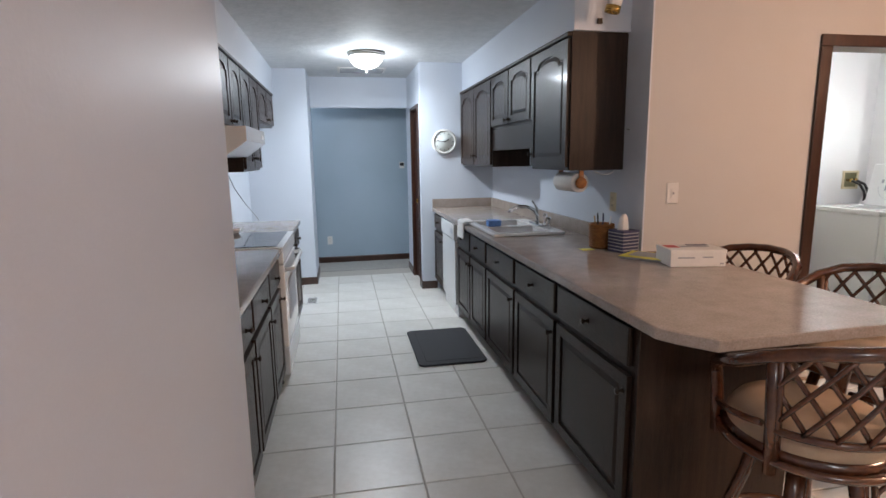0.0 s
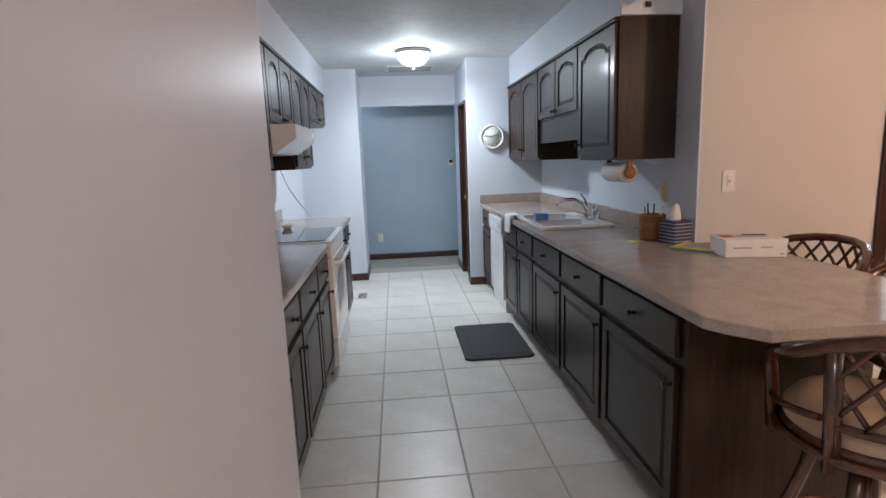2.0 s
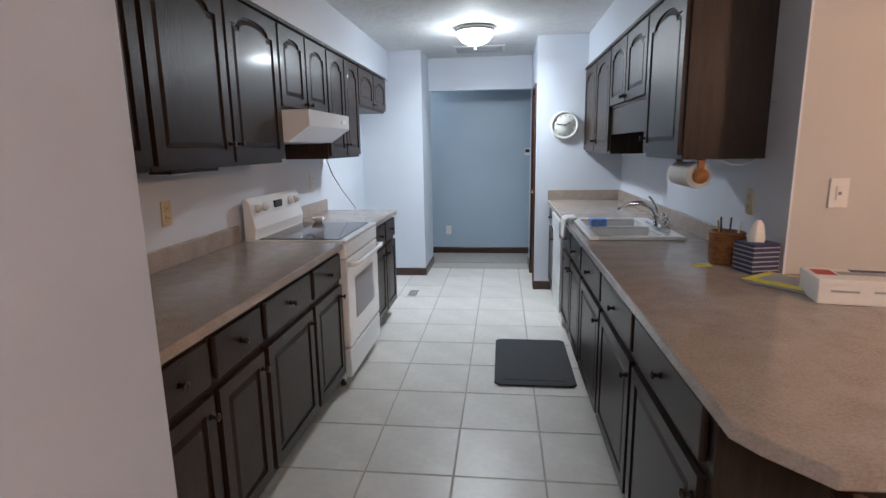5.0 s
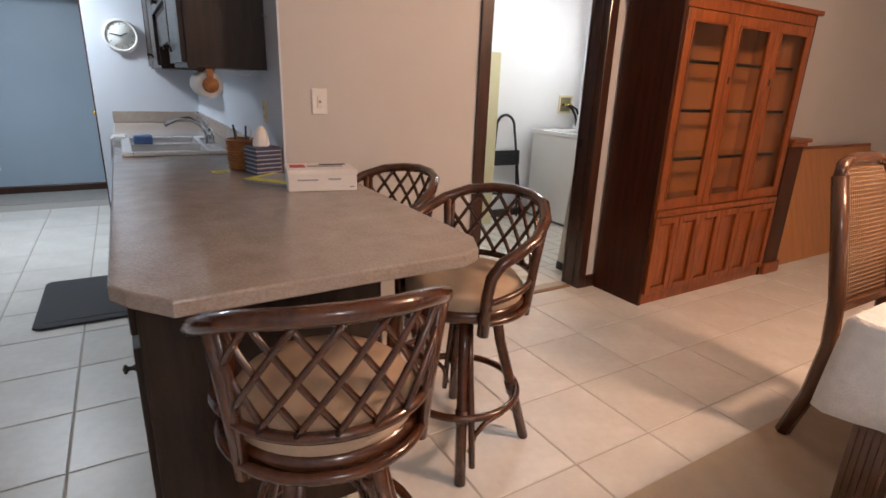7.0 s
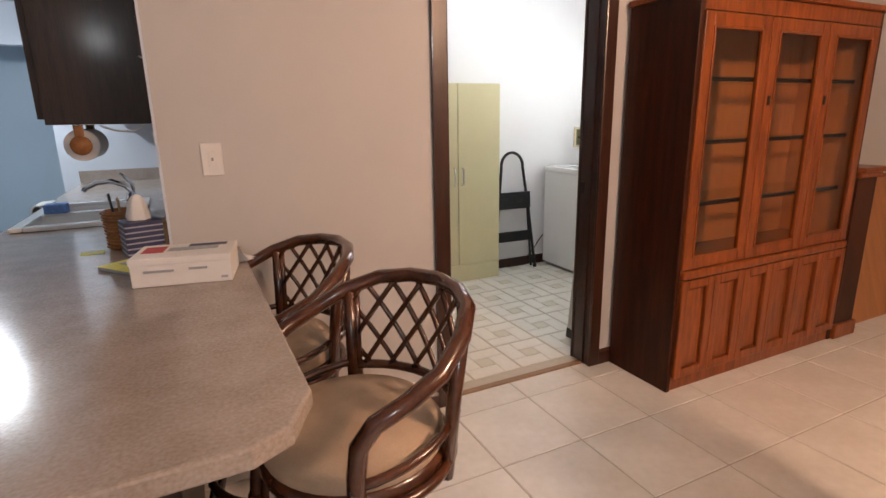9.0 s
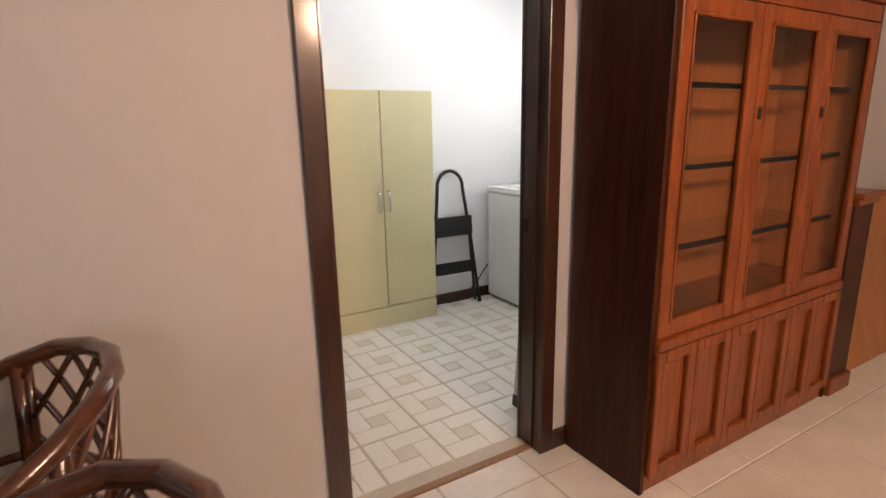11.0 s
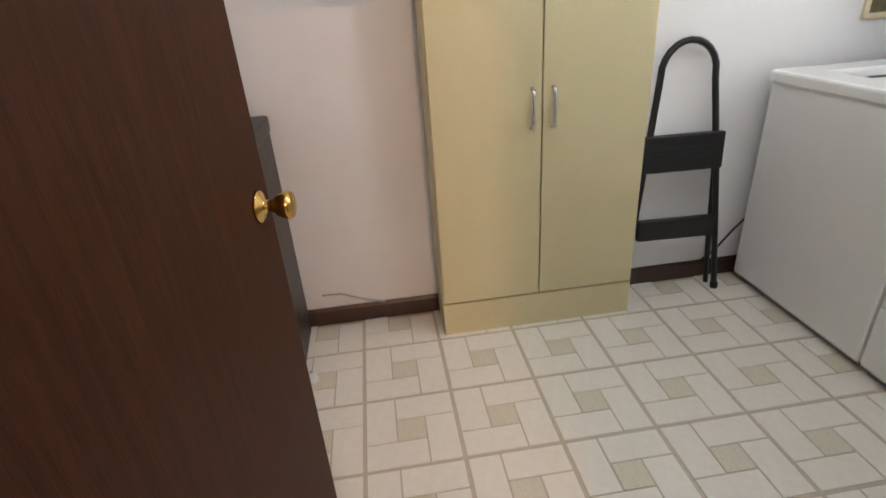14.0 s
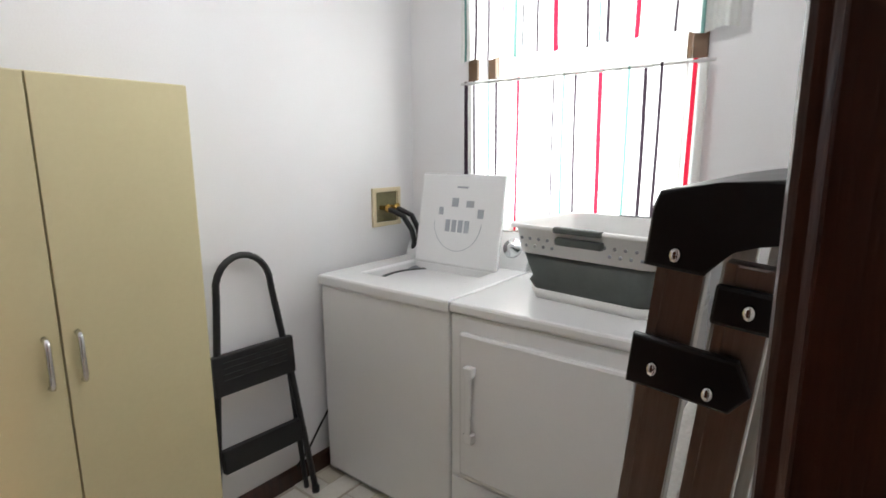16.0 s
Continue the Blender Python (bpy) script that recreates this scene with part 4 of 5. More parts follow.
prism(jp, [(0.040, 1.268), (-0.085, 1.268), (-0.105, 1.29), (-0.085, 1.318), (0.040, 1.318)], -0.016, -0.004, r=0.003, m=Matrix(((0, 0, 1, 0), (1, 0, 0, 0), (0, 1, 0, 0), (0, 0, 0, 1))))
jn = part("joint_plate", jp, "black", al)
br_ = part("brace_plate", bx(-0.014, -0.112, 1.345, -0.004, -0.045, 1.382, r=0.004), "black", al)
for y, z, o, q in ((0.005, 1.40, tc, -0.0145), (0.008, 1.289, jn, -0.0165), (-0.060, 1.282, jn, -0.0165), (-0.085, 1.363, br_, -0.0145)):
    part("rivet", lathe(new_bm(), [(0, 0.004), (0.006, 0.003), (0.008, 0), (0, 0)], sides=12, m=pose(q, y, z, 0, -90, 0)), "chrome", o)
for z in (0.27, 0.54, 0.81, 1.08):
    part("tread", bx(0.022, -0.03, z, 0.36, 0.035, z + 0.022, r=0.003), "alu", al)

# open laundry door
HX, HY, DA = 3.421, 2.832, 82.8
ld = thing("door_1", "open dark wooden laundry door with a brass knob", "door", pose(HX, HY, 0, 0, 0, DA), kind="structure")
leaf = part("leaf", bx(0, -0.018, 0.012, 0.83, 0.018, 2.03, r=0.002), "door_wood", ld)
for sgn in (-1, 1):
    part("knob", lathe(new_bm(), [(0, 0), (0.033, 0), (0.030, 0.006), (0.013, 0.012), (0.012, 0.030), (0.020, 0.036), (0.029, 0.058), (0.024, 0.066), (0, 0.068)], sides=20, m=pose(0.765, sgn * 0.018, 0.945, -sgn * 90, 0, 0)), "brass", leaf)
part("latch_plate", bx(0.8295, -0.012, 0.905, 0.832, 0.012, 0.985, r=0.001), "brass", leaf)
for z in (0.25, 1.0, 1.8):
    part("hinge", tube(new_bm(), [(-0.006, -0.02, z), (-0.006, -0.02, z + 0.09)], 0.006, 8), "bronze", ld)

# shelf with bracket and hanger
sh = thing("wall_shelf", "cream painted wall shelf on a metal bracket", "shelf", pose(-0.085, -0.06, 1.74))
part("board", bx(3.357, 4.36, 0, 3.955, 4.658, 0.022, r=0.003), "plastic", sh)
part("cleat", bx(3.357, 4.64, -0.06, 3.955, 4.659, -0.0005, r=0.002), "plastic", sh)
br = new_bm()
tube(br, [(3.735, 4.655, -0.02), (3.735, 4.655, -0.30)], 0.008, 6)
tube(br, [(3.735, 4.65, -0.008), (3.735, 4.40, -0.008)], 0.008, 6)
tube(br, [(3.735, 4.652, -0.29), (3.735, 4.42, -0.02), (3.735, 4.40, -0.06), (3.735, 4.42, -0.09)], 0.008, 6)
part("bracket", br, "steel", sh)
hg = thing("clothes_hanger", "white plastic clothes hanger on the shelf bracket", "hanger", pose(3.648, 4.36, 1.645, 0, 0, 8))
part("hook", tube(new_bm(), [(-0.005, 0.0, -0.10), (0, 0, -0.06), (0.018, 0, -0.03), (0.014, 0, -0.004), (0, 0, 0.006), (-0.012, 0, -0.004)], 0.003, 6), "chrome", hg)
part("frame", tube(new_bm(), [(0, 0, -0.10), (0.07, 0, -0.15), (0.19, 0, -0.26), (0.205, 0, -0.30), (0.19, 0, -0.315), (-0.19, 0, -0.315), (-0.205, 0, -0.30), (-0.19, 0, -0.26), (-0.07, 0, -0.15)], 0.006, 8, closed=True), "plastic", hg)
tagged(part("red_tag", bx(3.641, 4.352, 1.653, 3.655, 4.361, 1.685, r=0.003), "red"), "small red tag on the shelf bracket", "tag")
tagged(copy_thing(hg, pose(3.644, 4.338, 1.643, 0, 0, -14)), "second white plastic clothes hanger on the shelf bracket", group="")

# tall black case behind the door
bc = thing("black_case", "tall slim black plastic case standing behind the door", "case", pose(3.275, 4.265, 0))
part("shell", bx(0, 0, 0.0, 0.115, 0.315, 0.91, r=0.012), "black", bc)
part("lid", bx(-0.004, -0.004, 0.87, 0.119, 0.319, 0.93, r=0.010), "black", bc)
wire = tube(new_bm(), [(3.46, 4.58, 0.16), (3.54, 4.59, 0.15), (3.64, 4.585, 0.11), (3.72, 4.582, 0.09)], 0.004, 6)
tagged(part("power_cord", wire, "grey_print"), "thin grey cord on the skirting board", "cord")
wire = tube(new_bm(), [(5.18, 4.58, 0.09), (5.24, 4.57, 0.15), (5.30, 4.56, 0.24), (5.36, 4.57, 0.29)], 0.005, 6)
tagged(part("power_cord", wire, "black"), "thin black cord beside the washing machine", "cord")

# ---------- dining room ----------
# china hutch: local x along the wall, front at y = 0
hu = thing("china_hutch", "walnut china hutch with three glazed doors above panelled cupboards", "china cabinet", pose(4.405, 2.262, 0))
HW, HD, HH, LZ = 1.41, 0.40, 1.90, 0.612
# outer sides take the walnut with shade painted in
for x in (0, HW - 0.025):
    part("side_panel", bx(x, 0.0, 0, x + 0.025, HD, HH - 0.03, r=0.003), "walnut_shaded", hu)
part("back_board", bx(0.026, HD - 0.014, 0.05, HW - 0.026, HD, HH - 0.03), "hutch_back", hu)
part("top", bx(-0.02, -0.03, HH - 0.03, HW + 0.02, HD, HH, r=0.008), "hutch", hu)
for x in (0.0255, HW - 0.0285):
    part("side_lining", bx(x, 0.02, LZ + 0.024, x + 0.003, HD - 0.016, HH - 0.032), "hutch_back", hu)
part("frieze", bx(0.0255, -0.004, HH - 0.10, HW - 0.0255, 0.018, HH - 0.0305, r=0.003), "hutch", hu)
part("waist_shelf", bx(0.0255, -0.022, LZ - 0.02, HW - 0.0255, HD - 0.016, LZ + 0.022, r=0.009), "hutch", hu)
part("plinth", bx(0.026, 0.008, 0.0, HW - 0.026, 0.03, 0.075, r=0.003), "hutch", hu)
part("floor_board", bx(0.026, 0.02, 0.075, HW - 0.026, HD - 0.016, 0.095), "hutch", hu)
dw = (HW - 0.05) / 3
for k in range(3):
    a, b = 0.026 + k * dw + 0.002, 0.024 + (k + 1) * dw - 0.001
    z0, z1 = LZ + 0.026, HH - 0.104
    fr = new_bm()
    st = 0.058
    box(fr, a, -0.008, z0, a + st, 0.018, z1, r=0.005)
    box(fr, b - st, -0.008, z0, b, 0.018, z1, r=0.005)
    box(fr, a + st - 0.001, -0.006, z0, b - st + 0.001, 0.016, z0 + st, r=0.005)
    box(fr, a + st - 0.001, -0.006, z1 - st, b - st + 0.001, 0.016, z1, r=0.005)
    d = part("glazed_door", fr, "hutch", hu)
    p = part("pane", bx(a + st - 0.006, 0.004, z0 + st - 0.006, b - st + 0.006, 0.007, z1 - st + 0.006), "glass", d)
    p.visible_shadow = False
    md = new_bm()
    for q in ((a + st, z0 + st, a + st + 0.010, z1 - st), (b - st - 0.010, z0 + st, b - st, z1 - st), (a + st, z0 + st, b - st, z0 + st + 0.010), (a + st, z1 - st - 0.010, b - st, z1 - st)):
        box(md, q[0], -0.012, q[1], q[2], 0.0035, q[3], r=0.003)
    part("bead", md, "hutch", d)
    if k:
        part("pull", bx(a + 0.018, -0.014, 1.40, a + 0.038, -0.007, 1.445, r=0.004), "bronze", d)
for z in (0.93, 1.23, 1.52):
    s = part("glass_shelf", bx(0.03, 0.09, z, HW - 0.03, HD - 0.02, z + 0.008), "glass", hu)
    s.visible_shadow = False
    part("shelf_edge", bx(0.03, 0.076, z - 0.006, HW - 0.03, 0.09, z + 0.014), "bronze", hu)
pw = (HW - 0.05) / 6
for k in range(6):
    a, b = 0.026 + k * pw + 0.001, 0.026 + (k + 1) * pw - 0.001
    fr = new_bm()
    z0, z1 = 0.078, LZ - 0.024
    box(fr, a, 0.002, z0, b, 0.012, z1)
    st = 0.045
    for q in ((a, z0, a + st, z1), (b - st, z0, b, z1), (a + st, z0, b - st, z0 + st), (a + st, z1 - st, b - st, z1)):
        box(fr, q[0], -0.020, q[1], q[2], 0.0025, q[3], r=0.005)
    d = part("cupboard_door", fr, "hutch", hu)
    part("panel", bx(a + st + 0.012, -0.002, z0 + st + 0.012, b - st - 0.012, 0.003, z1 - st - 0.012, r=0.003), "hutch", d)

pd = thing("wooden_pedestal", "dark walnut corner post with a moulded top beside the hutch", "pedestal", pose(5.835, 2.262, 0))
# shaft reuses the dark shade-toned walnut of the hutch sides
part("shaft", bx(0, 0, 0.09, 0.20, 0.40, 1.02, r=0.004), "walnut_shaded", pd)
part("foot", bx(-0.012, -0.02, 0, 0.212, 0.40, 0.09, r=0.006), "hutch", pd)
part("cap", bx(-0.02, -0.035, 1.02, 0.24, 0.40, 1.05, r=0.008), "hutch", pd)
part("cap_moulding", bx(-0.01, -0.018, 0.99, 0.22, 0.40, 1.0195, r=0.006), "hutch", pd)
lb2 = thing("leaning_board", "orange-brown wooden table leaf leaning against the wall", "board", pose(6.09, 2.32, 0, -17, 0, 0))
part("panel", bx(0, 0, 0, 1.95, 0.022, 0.97, r=0.004), "board", lb2)
part("edge_band", bx(0, -0.006, 0.945, 1.95, 0.028, 0.972, r=0.003), "hutch", lb2)
part("notch", bx(0.06, -0.003, 0.07, 0.085, 0.002, 0.14, r=0.001), "walnut_shaded", lb2)

# rug, table, cloth
rg = thing("area_rug", "beige low-pile rug under the dining table", "rug")
part("rug_body", prism(new_bm(), [(2.97, -2.2), (6.3, -2.2), (6.3, 1.13), (2.97, 1.13)], 0.001, 0.011, r=0.003), "rug", rg)
tb = thing("dining_table", "dark wooden dining table with ribbed legs", "table", pose(3.37, -0.72, 0.011))
TW, TD = 1.75, 1.50
part("tabletop", bx(0.04, 0.04, 0.70, TW - 0.04, TD - 0.04, 0.735, r=0.006), "chairwood", tb)
part("apron", box(box(bx(0.07, 0.07, 0.61, TW - 0.07, 0.09, 0.70), 0.07, TD - 0.09, 0.61, TW - 0.07, TD - 0.07, 0.70), 0.07, 0.09, 0.61, 0.09, TD - 0.09, 0.70), "chairwood", tb)
for x in (0.05, TW - 0.16):
    for y in (0.05, TD - 0.16):
        lg = part("leg", bx(x + 0.012, y + 0.012, 0, x + 0.098, y + 0.098, 0.70, r=0.004), "chairwood", tb)
        rb = new_bm()
        for k in range(5):
            u = 0.014 + k * 0.0185
            for q in ((x + u, y + 0.004), (x + u, y + 0.096), (x + 0.004, y + u), (x + 0.096, y + u)):
                box(rb, q[0], q[1], 0.01, q[0] + 0.010, q[1] + 0.010, 0.66)
        part("ribs", rb, "chairwood", lg)


def tablecloth():
    """A draped square cloth: flat on the top, hanging in soft waves with its corners low."""
    bm = new_bm()
    n, drop = 120, 0.27
    def rim(s, off, z, wave):
        per = 2 * (TW + TD)
        d = s * per
        if d < TW: x, y, nx, ny = d, 0, 0, -1
        elif d < TW + TD: x, y, nx, ny = TW, d - TW, 1, 0
        elif d < 2 * TW + TD: x, y, nx, ny = TW - (d - TW - TD), TD, 0, 1
        else: x, y, nx, ny = 0, TD - (d - 2 * TW - TD), -1, 0
        c = min(math.hypot(x - a, y - b) for a in (0, TW) for b in (0, TD))
        flare = math.exp(-(c / 0.10) ** 2)
        cx, cy = (x - TW / 2), (y - TD / 2)
        ex, ey = (1 if cx > 0 else -1), (1 if cy > 0 else -1)
        w = wave * math.sin(d * 19 + 1.7 * math.sin(d * 5))
        o = off + w
        return (x + nx * o * (1 - flare) + ex * 0.7 * off * flare, y + ny * o * (1 - flare) + ey * 0.7 * off * flare, z - 0.03 * flare * (off > 0.02))
    rows = [(0.004, 0.742, 0), (0.018, 0.728, 0.002), (0.03, 0.66, 0.008), (0.04, 0.57, 0.013), (0.05, 0.742 - drop, 0.018)]
    rings = [[bm.verts.new(rim(i / n, o, z, w)) for i in range(n)] for o, z, w in rows]
    bm.faces.new(rings[0])
    for A, B in zip(rings, rings[1:]):
        for i in range(n):
            f = bm.faces.new((A[i], A[(i + 1) % n], B[(i + 1) % n], B[i]))
            f.smooth = True
    ob = part("tablecloth", bm, "cloth", None, m=pose(3.37, -0.72, 0.011))
    md = ob.modifiers.new("thick", "SOLIDIFY")
    md.thickness, md.offset = 0.003, 1
    return tagged(ob, "white lace-edged tablecloth draped over the dining table", "tablecloth")


tablecloth()


# high-backed cane chair, local front towards -y
ch = thing("dining_chair", "tall-backed dark wooden dining chair with a woven cane back", "chair", pose(4.10, 0.83, 0.011))
for sx in (-1, 1):
    pts = [(sx * 0.235, 0.24, 0.0), (sx * 0.225, 0.19, 0.20), (sx * 0.215, 0.17, 0.42), (sx * 0.215, 0.185, 0.60), (sx * 0.215, 0.235, 0.85), (sx * 0.205, 0.285, 1.06)]
    part("back_post", tube(new_bm(), pts, 0.028, 6), "chairwood", ch)
    part("front_leg", tube(new_bm(), [(sx * 0.21, -0.20, 0.0), (sx * 0.20, -0.19, 0.42)], 0.017, 8, r1=0.024), "chairwood", ch)
part("crest_rail", tube(new_bm(), [(-0.205, 0.285, 1.05), (-0.17, 0.298, 1.10), (-0.08, 0.305, 1.118), (0.08, 0.305, 1.118), (0.17, 0.298, 1.10), (0.205, 0.285, 1.05)], 0.022, 10), "chairwood", ch)
part("lower_rail", bx(-0.20, 0.165, 0.56, 0.20, 0.20, 0.60, r=0.006), "chairwood", ch)
part("seat_frame", bx(-0.225, -0.215, 0.40, 0.225, 0.19, 0.44, r=0.010), "chairwood", ch)
part("seat_cushion", bx(-0.21, -0.20, 0.44, 0.21, 0.15, 0.485, r=0.02), "cushion", ch)
cn = new_bm()


def back_y(z):
    return 0.185 + (z - 0.60) * 0.20 + 0.02 * (z > 0.85) * (z - 0.85) * 3


for k in range(25):
    x = -0.19 + k * 0.38 / 24
    tube(cn, [(x, back_y(z), z) for z in (0.60, 0.75, 0.88, 1.0, 1.09)], 0.0028, 4)
for k in range(30):
    z = 0.61 + k * 0.0162
    tube(cn, [(-0.20, back_y(z), z), (0.20, back_y(z), z)], 0.0028, 4)
tagged(part("cane_back", cn, "cane", ch), kind="stuff")


# rattan bar stools, local front towards +y
def stool(m, label):
    s = thing("bar_stool", label, "bar stool", m, "rattan bar stools")
    for a in (45, 135, 225, 315):
        c, q = math.cos(radians(a)), math.sin(radians(a))
        lg = part("leg", tube(new_bm(), [(0.12 * c, 0.12 * q, 0.575), (0.15 * c, 0.15 * q, 0.42), (0.205 * c, 0.205 * q, 0.23), (0.27 * c, 0.27 * q, 0.0)], 0.020, 10), "rattan", s)
        c2, q2 = math.cos(radians(a + 9)), math.sin(radians(a + 9))
        part("side_cane", tube(new_bm(), [(0.12 * c2, 0.12 * q2, 0.56), (0.16 * c2, 0.16 * q2, 0.40), (0.215 * c2, 0.215 * q2, 0.23), (0.258 * c2, 0.258 * q2, 0.06)], 0.012, 8), "rattan", lg)
        part("brace", tube(new_bm(), [(0.228 * math.cos(radians(a + d)), 0.228 * math.sin(radians(a + d)), z) for d, z in ((8, 0.10), (12, 0.17), (22, 0.215), (40, 0.232))], 0.010, 8), "rattan", lg)
        part("binding", tube(new_bm(), [(0.211 * c, 0.211 * q, 0.205), (0.199 * c, 0.199 * q, 0.255)], 0.024, 10), "rattan", lg)
    part("foot_ring", tube(new_bm(), [(0.222 * math.cos(a), 0.222 * math.sin(a), 0.235) for a in (2 * math.pi * k / 40 for k in range(40))], 0.014, 10, closed=True), "rattan", s)
    part("swivel", lathe(new_bm(), [(0, 0.545), (0.09, 0.545), (0.09, 0.575), (0.13, 0.58), (0.13, 0.60), (0, 0.60)], sides=24), "black", s)
    part("seat_ring", lathe(new_bm(), [(0.17, 0.585), (0.205, 0.585), (0.222, 0.60), (0.222, 0.625), (0.205, 0.637), (0.17, 0.637)], sides=40), "rattan", s)
    part("seat_cushion", lathe(new_bm(), [(0, 0.61), (0.20, 0.61), (0.213, 0.635), (0.213, 0.665), (0.19, 0.695), (0.12, 0.708), (0, 0.712)], sides=40), "cushion", s)
    R = 0.245

    def at(a, z, r=R):
        return (r * math.cos(radians(a - 90)), r * math.sin(radians(a - 90)) * 1.02, z)

    rail = [at(-122, 0.56, 0.235), at(-121, 0.70, 0.243), at(-119, 0.765, 0.25), at(-112, 0.810, 0.255), at(-98, 0.840, 0.262), at(-80, 0.870, 0.265), at(-60, 0.915, 0.268), at(-40, 0.947, 0.27), at(-20, 0.960, 0.27)]
    rail = rail + [at(0, 0.965, 0.27)] + [(-x, y, z) for x, y, z in rail[::-1]]
    part("arm_rail", tube(new_bm(), rail, 0.020, 12), "rattan", s)
    for a in (-58, 58):
        part("back_post", tube(new_bm(), [at(a, 0.56, 0.225), at(a, 0.75, 0.245), at(a, 0.915, 0.265)], 0.017, 10), "rattan", s)
        part("back_post", tube(new_bm(), [at(a * 0.93, 0.60, 0.232), at(a * 0.93, 0.78, 0.247), at(a * 0.93, 0.925, 0.266)], 0.010, 8), "rattan", s)
    part("lower_rail", tube(new_bm(), [at(a, 0.70, 0.24) for a in range(-58, 59, 6)], 0.013, 8), "rattan", s)
    part("side_rail", tube(new_bm(), [at(a, 0.71 + 0.0006 * (a + 58), 0.24) for a in range(-120, -57, 8)], 0.011, 8), "rattan", s)
    part("side_rail", tube(new_bm(), [at(a, 0.71 - 0.0006 * (a - 58), 0.24) for a in range(58, 121, 8)], 0.011, 8), "rattan", s)
    part("seat_support", tube(new_bm(), [at(a, 0.60, 0.232) for a in range(-122, 123, 8)], 0.013, 8), "rattan", s)
    step = 17.5
    for sg in (-1, 1):
        for k in range(-4, 8):
            pts = []
            for i in range(9):
                z = 0.705 + 0.238 * i / 8
                a = -58 + k * step + (38 * i / 8 if sg > 0 else 38 * (1 - i / 8))
                if -57 <= a <= 57:
                    pts.append(at(a, z, 0.24 + 0.025 * i / 8 + sg * 0.004))
            if len(pts) > 2:
                part("lattice_cane", tube(new_bm(), pts, 0.0075, 6), "rattan", s)
    return s


st = stool(pose(1.99, 1.262, 0, 0, 0, -8), "dark lacquered rattan bar stool with tan cushion at the peninsula end")
tagged(copy_thing(st, pose(2.652, 1.695, 0, 0, 0, 106)), "dark lacquered rattan bar stool with tan cushion beside the peninsula")
tagged(copy_thing(st, pose(2.54, 2.275, 0, 0, 0, 104)), "dark lacquered rattan bar stool with tan cushion near the cream wall")

# ---------- small things on and above the counter ----------
CT = 0.9125
ph = thing("paper_towel_holder", "paper towel roll on a wooden holder under the wall cabinet", "paper towel", pose(2.03, 2.95, 1.295))
ax = pose(0, 0, 0, -90, 0, 0)
part("roll", lathe(new_bm(), [(0.02, 0.015), (0.056, 0.015), (0.058, 0.02), (0.058, 0.285), (0.056, 0.29), (0.02, 0.29)], sides=32, m=ax), "paper", ph)
for y in (-0.008, 0.292):
    part("end_bracket", prism(new_bm(), [(-0.012, -0.02), (0.012, -0.02), (0.016, 0.074), (-0.016, 0.074)], 0, 0.010, r=0.004, m=Matrix(((1, 0, 0, 0), (0, 0, 1, y), (0, 1, 0, 0), (0, 0, 0, 1)))), "wicker", ph)
part("end_disc", lathe(new_bm(), [(0, -0.012), (0.032, -0.012), (0.035, -0.006), (0.035, 0.0), (0, 0)], sides=24, m=ax), "wicker", ph)
cord = tube(new_bm(), [(2.10, 2.93, 1.365), (2.15, 2.935, 1.345), (2.20, 2.94, 1.342), (2.25, 2.95, 1.366)], 0.004, 6)
tagged(part("lamp_cord", cord, "plastic"), "white cord sagging under the wall cabinet", "cord")
pb = thing("pencil_basket", "small orange woven basket holding pens", "basket", pose(2.135, 2.875, CT))
part("wall", lathe(new_bm(), [(0, 0.0), (0.060, 0.0), (0.063, 0.02), (0.067, 0.135), (0.069, 0.145), (0.063, 0.146), (0.059, 0.02), (0, 0.01)], sides=28), "wicker", pb)
for k in range(11):
    z = 0.012 + k * 0.0125
    part("weave", tube(new_bm(), [((0.0635 + z * 0.045 + 0.003 * math.sin(14 * a + k * math.pi)) * math.cos(a), (0.0635 + z * 0.045 + 0.003 * math.sin(14 * a + k * math.pi)) * math.sin(a), z) for a in (2 * math.pi * j / 56 for j in range(56))], 0.0045, 5, closed=True), "wicker", pb)
for x, y, h, mt_ in ((-0.02, -0.01, 0.21, "black"), (0.015, 0.02, 0.20, "navy"), (0.02, -0.02, 0.19, "plastic"), (-0.01, 0.03, 0.185, "cardboard")):
    part("pen", tube(new_bm(), [(x, y, 0.02), (x * 1.9, y * 1.9, h)], 0.0045, 8), mt_, pb)
tx = thing("tissue_box", "navy striped tissue box with a tissue pulled up", "tissue box", pose(2.195, 2.725, CT, 0, 0, 14))
part("carton", bx(-0.06, -0.06, 0, 0.06, 0.06, 0.125, r=0.003), "navy", tx)
for k in range(6):
    part("stripe", bx(-0.0606, -0.0606, 0.012 + k * 0.019, 0.0606, 0.0606, 0.017 + k * 0.019), "grey_print", tx)
ti = new_bm()
lathe(ti, [(0.034, 0.12), (0.036, 0.14), (0.030, 0.165), (0.026, 0.19), (0.012, 0.212), (0, 0.216)], sides=14)
for v in ti.verts:
    a = math.atan2(v.co.y, v.co.x)
    v.co.x *= 1 + 0.25 * math.sin(3 * a)
    v.co.y *= 0.6 + 0.2 * math.cos(5 * a)
part("tissue", ti, "paper", tx)
cs_ = bx(2.262, 2.70, CT, 2.277, 2.80, CT + 0.115, r=0.002)
tagged(part("card_holder", cs_, "cardboard"), "small brown card leaning at the wall corner", "card")
mg = thing("magazine", "yellow-edged magazine lying on the counter", "magazine", pose(2.235, 2.50, CT, 0, 0, 38))
part("pages", bx(-0.10, -0.14, 0, 0.10, 0.14, 0.010, r=0.002), "grey_print", mg)
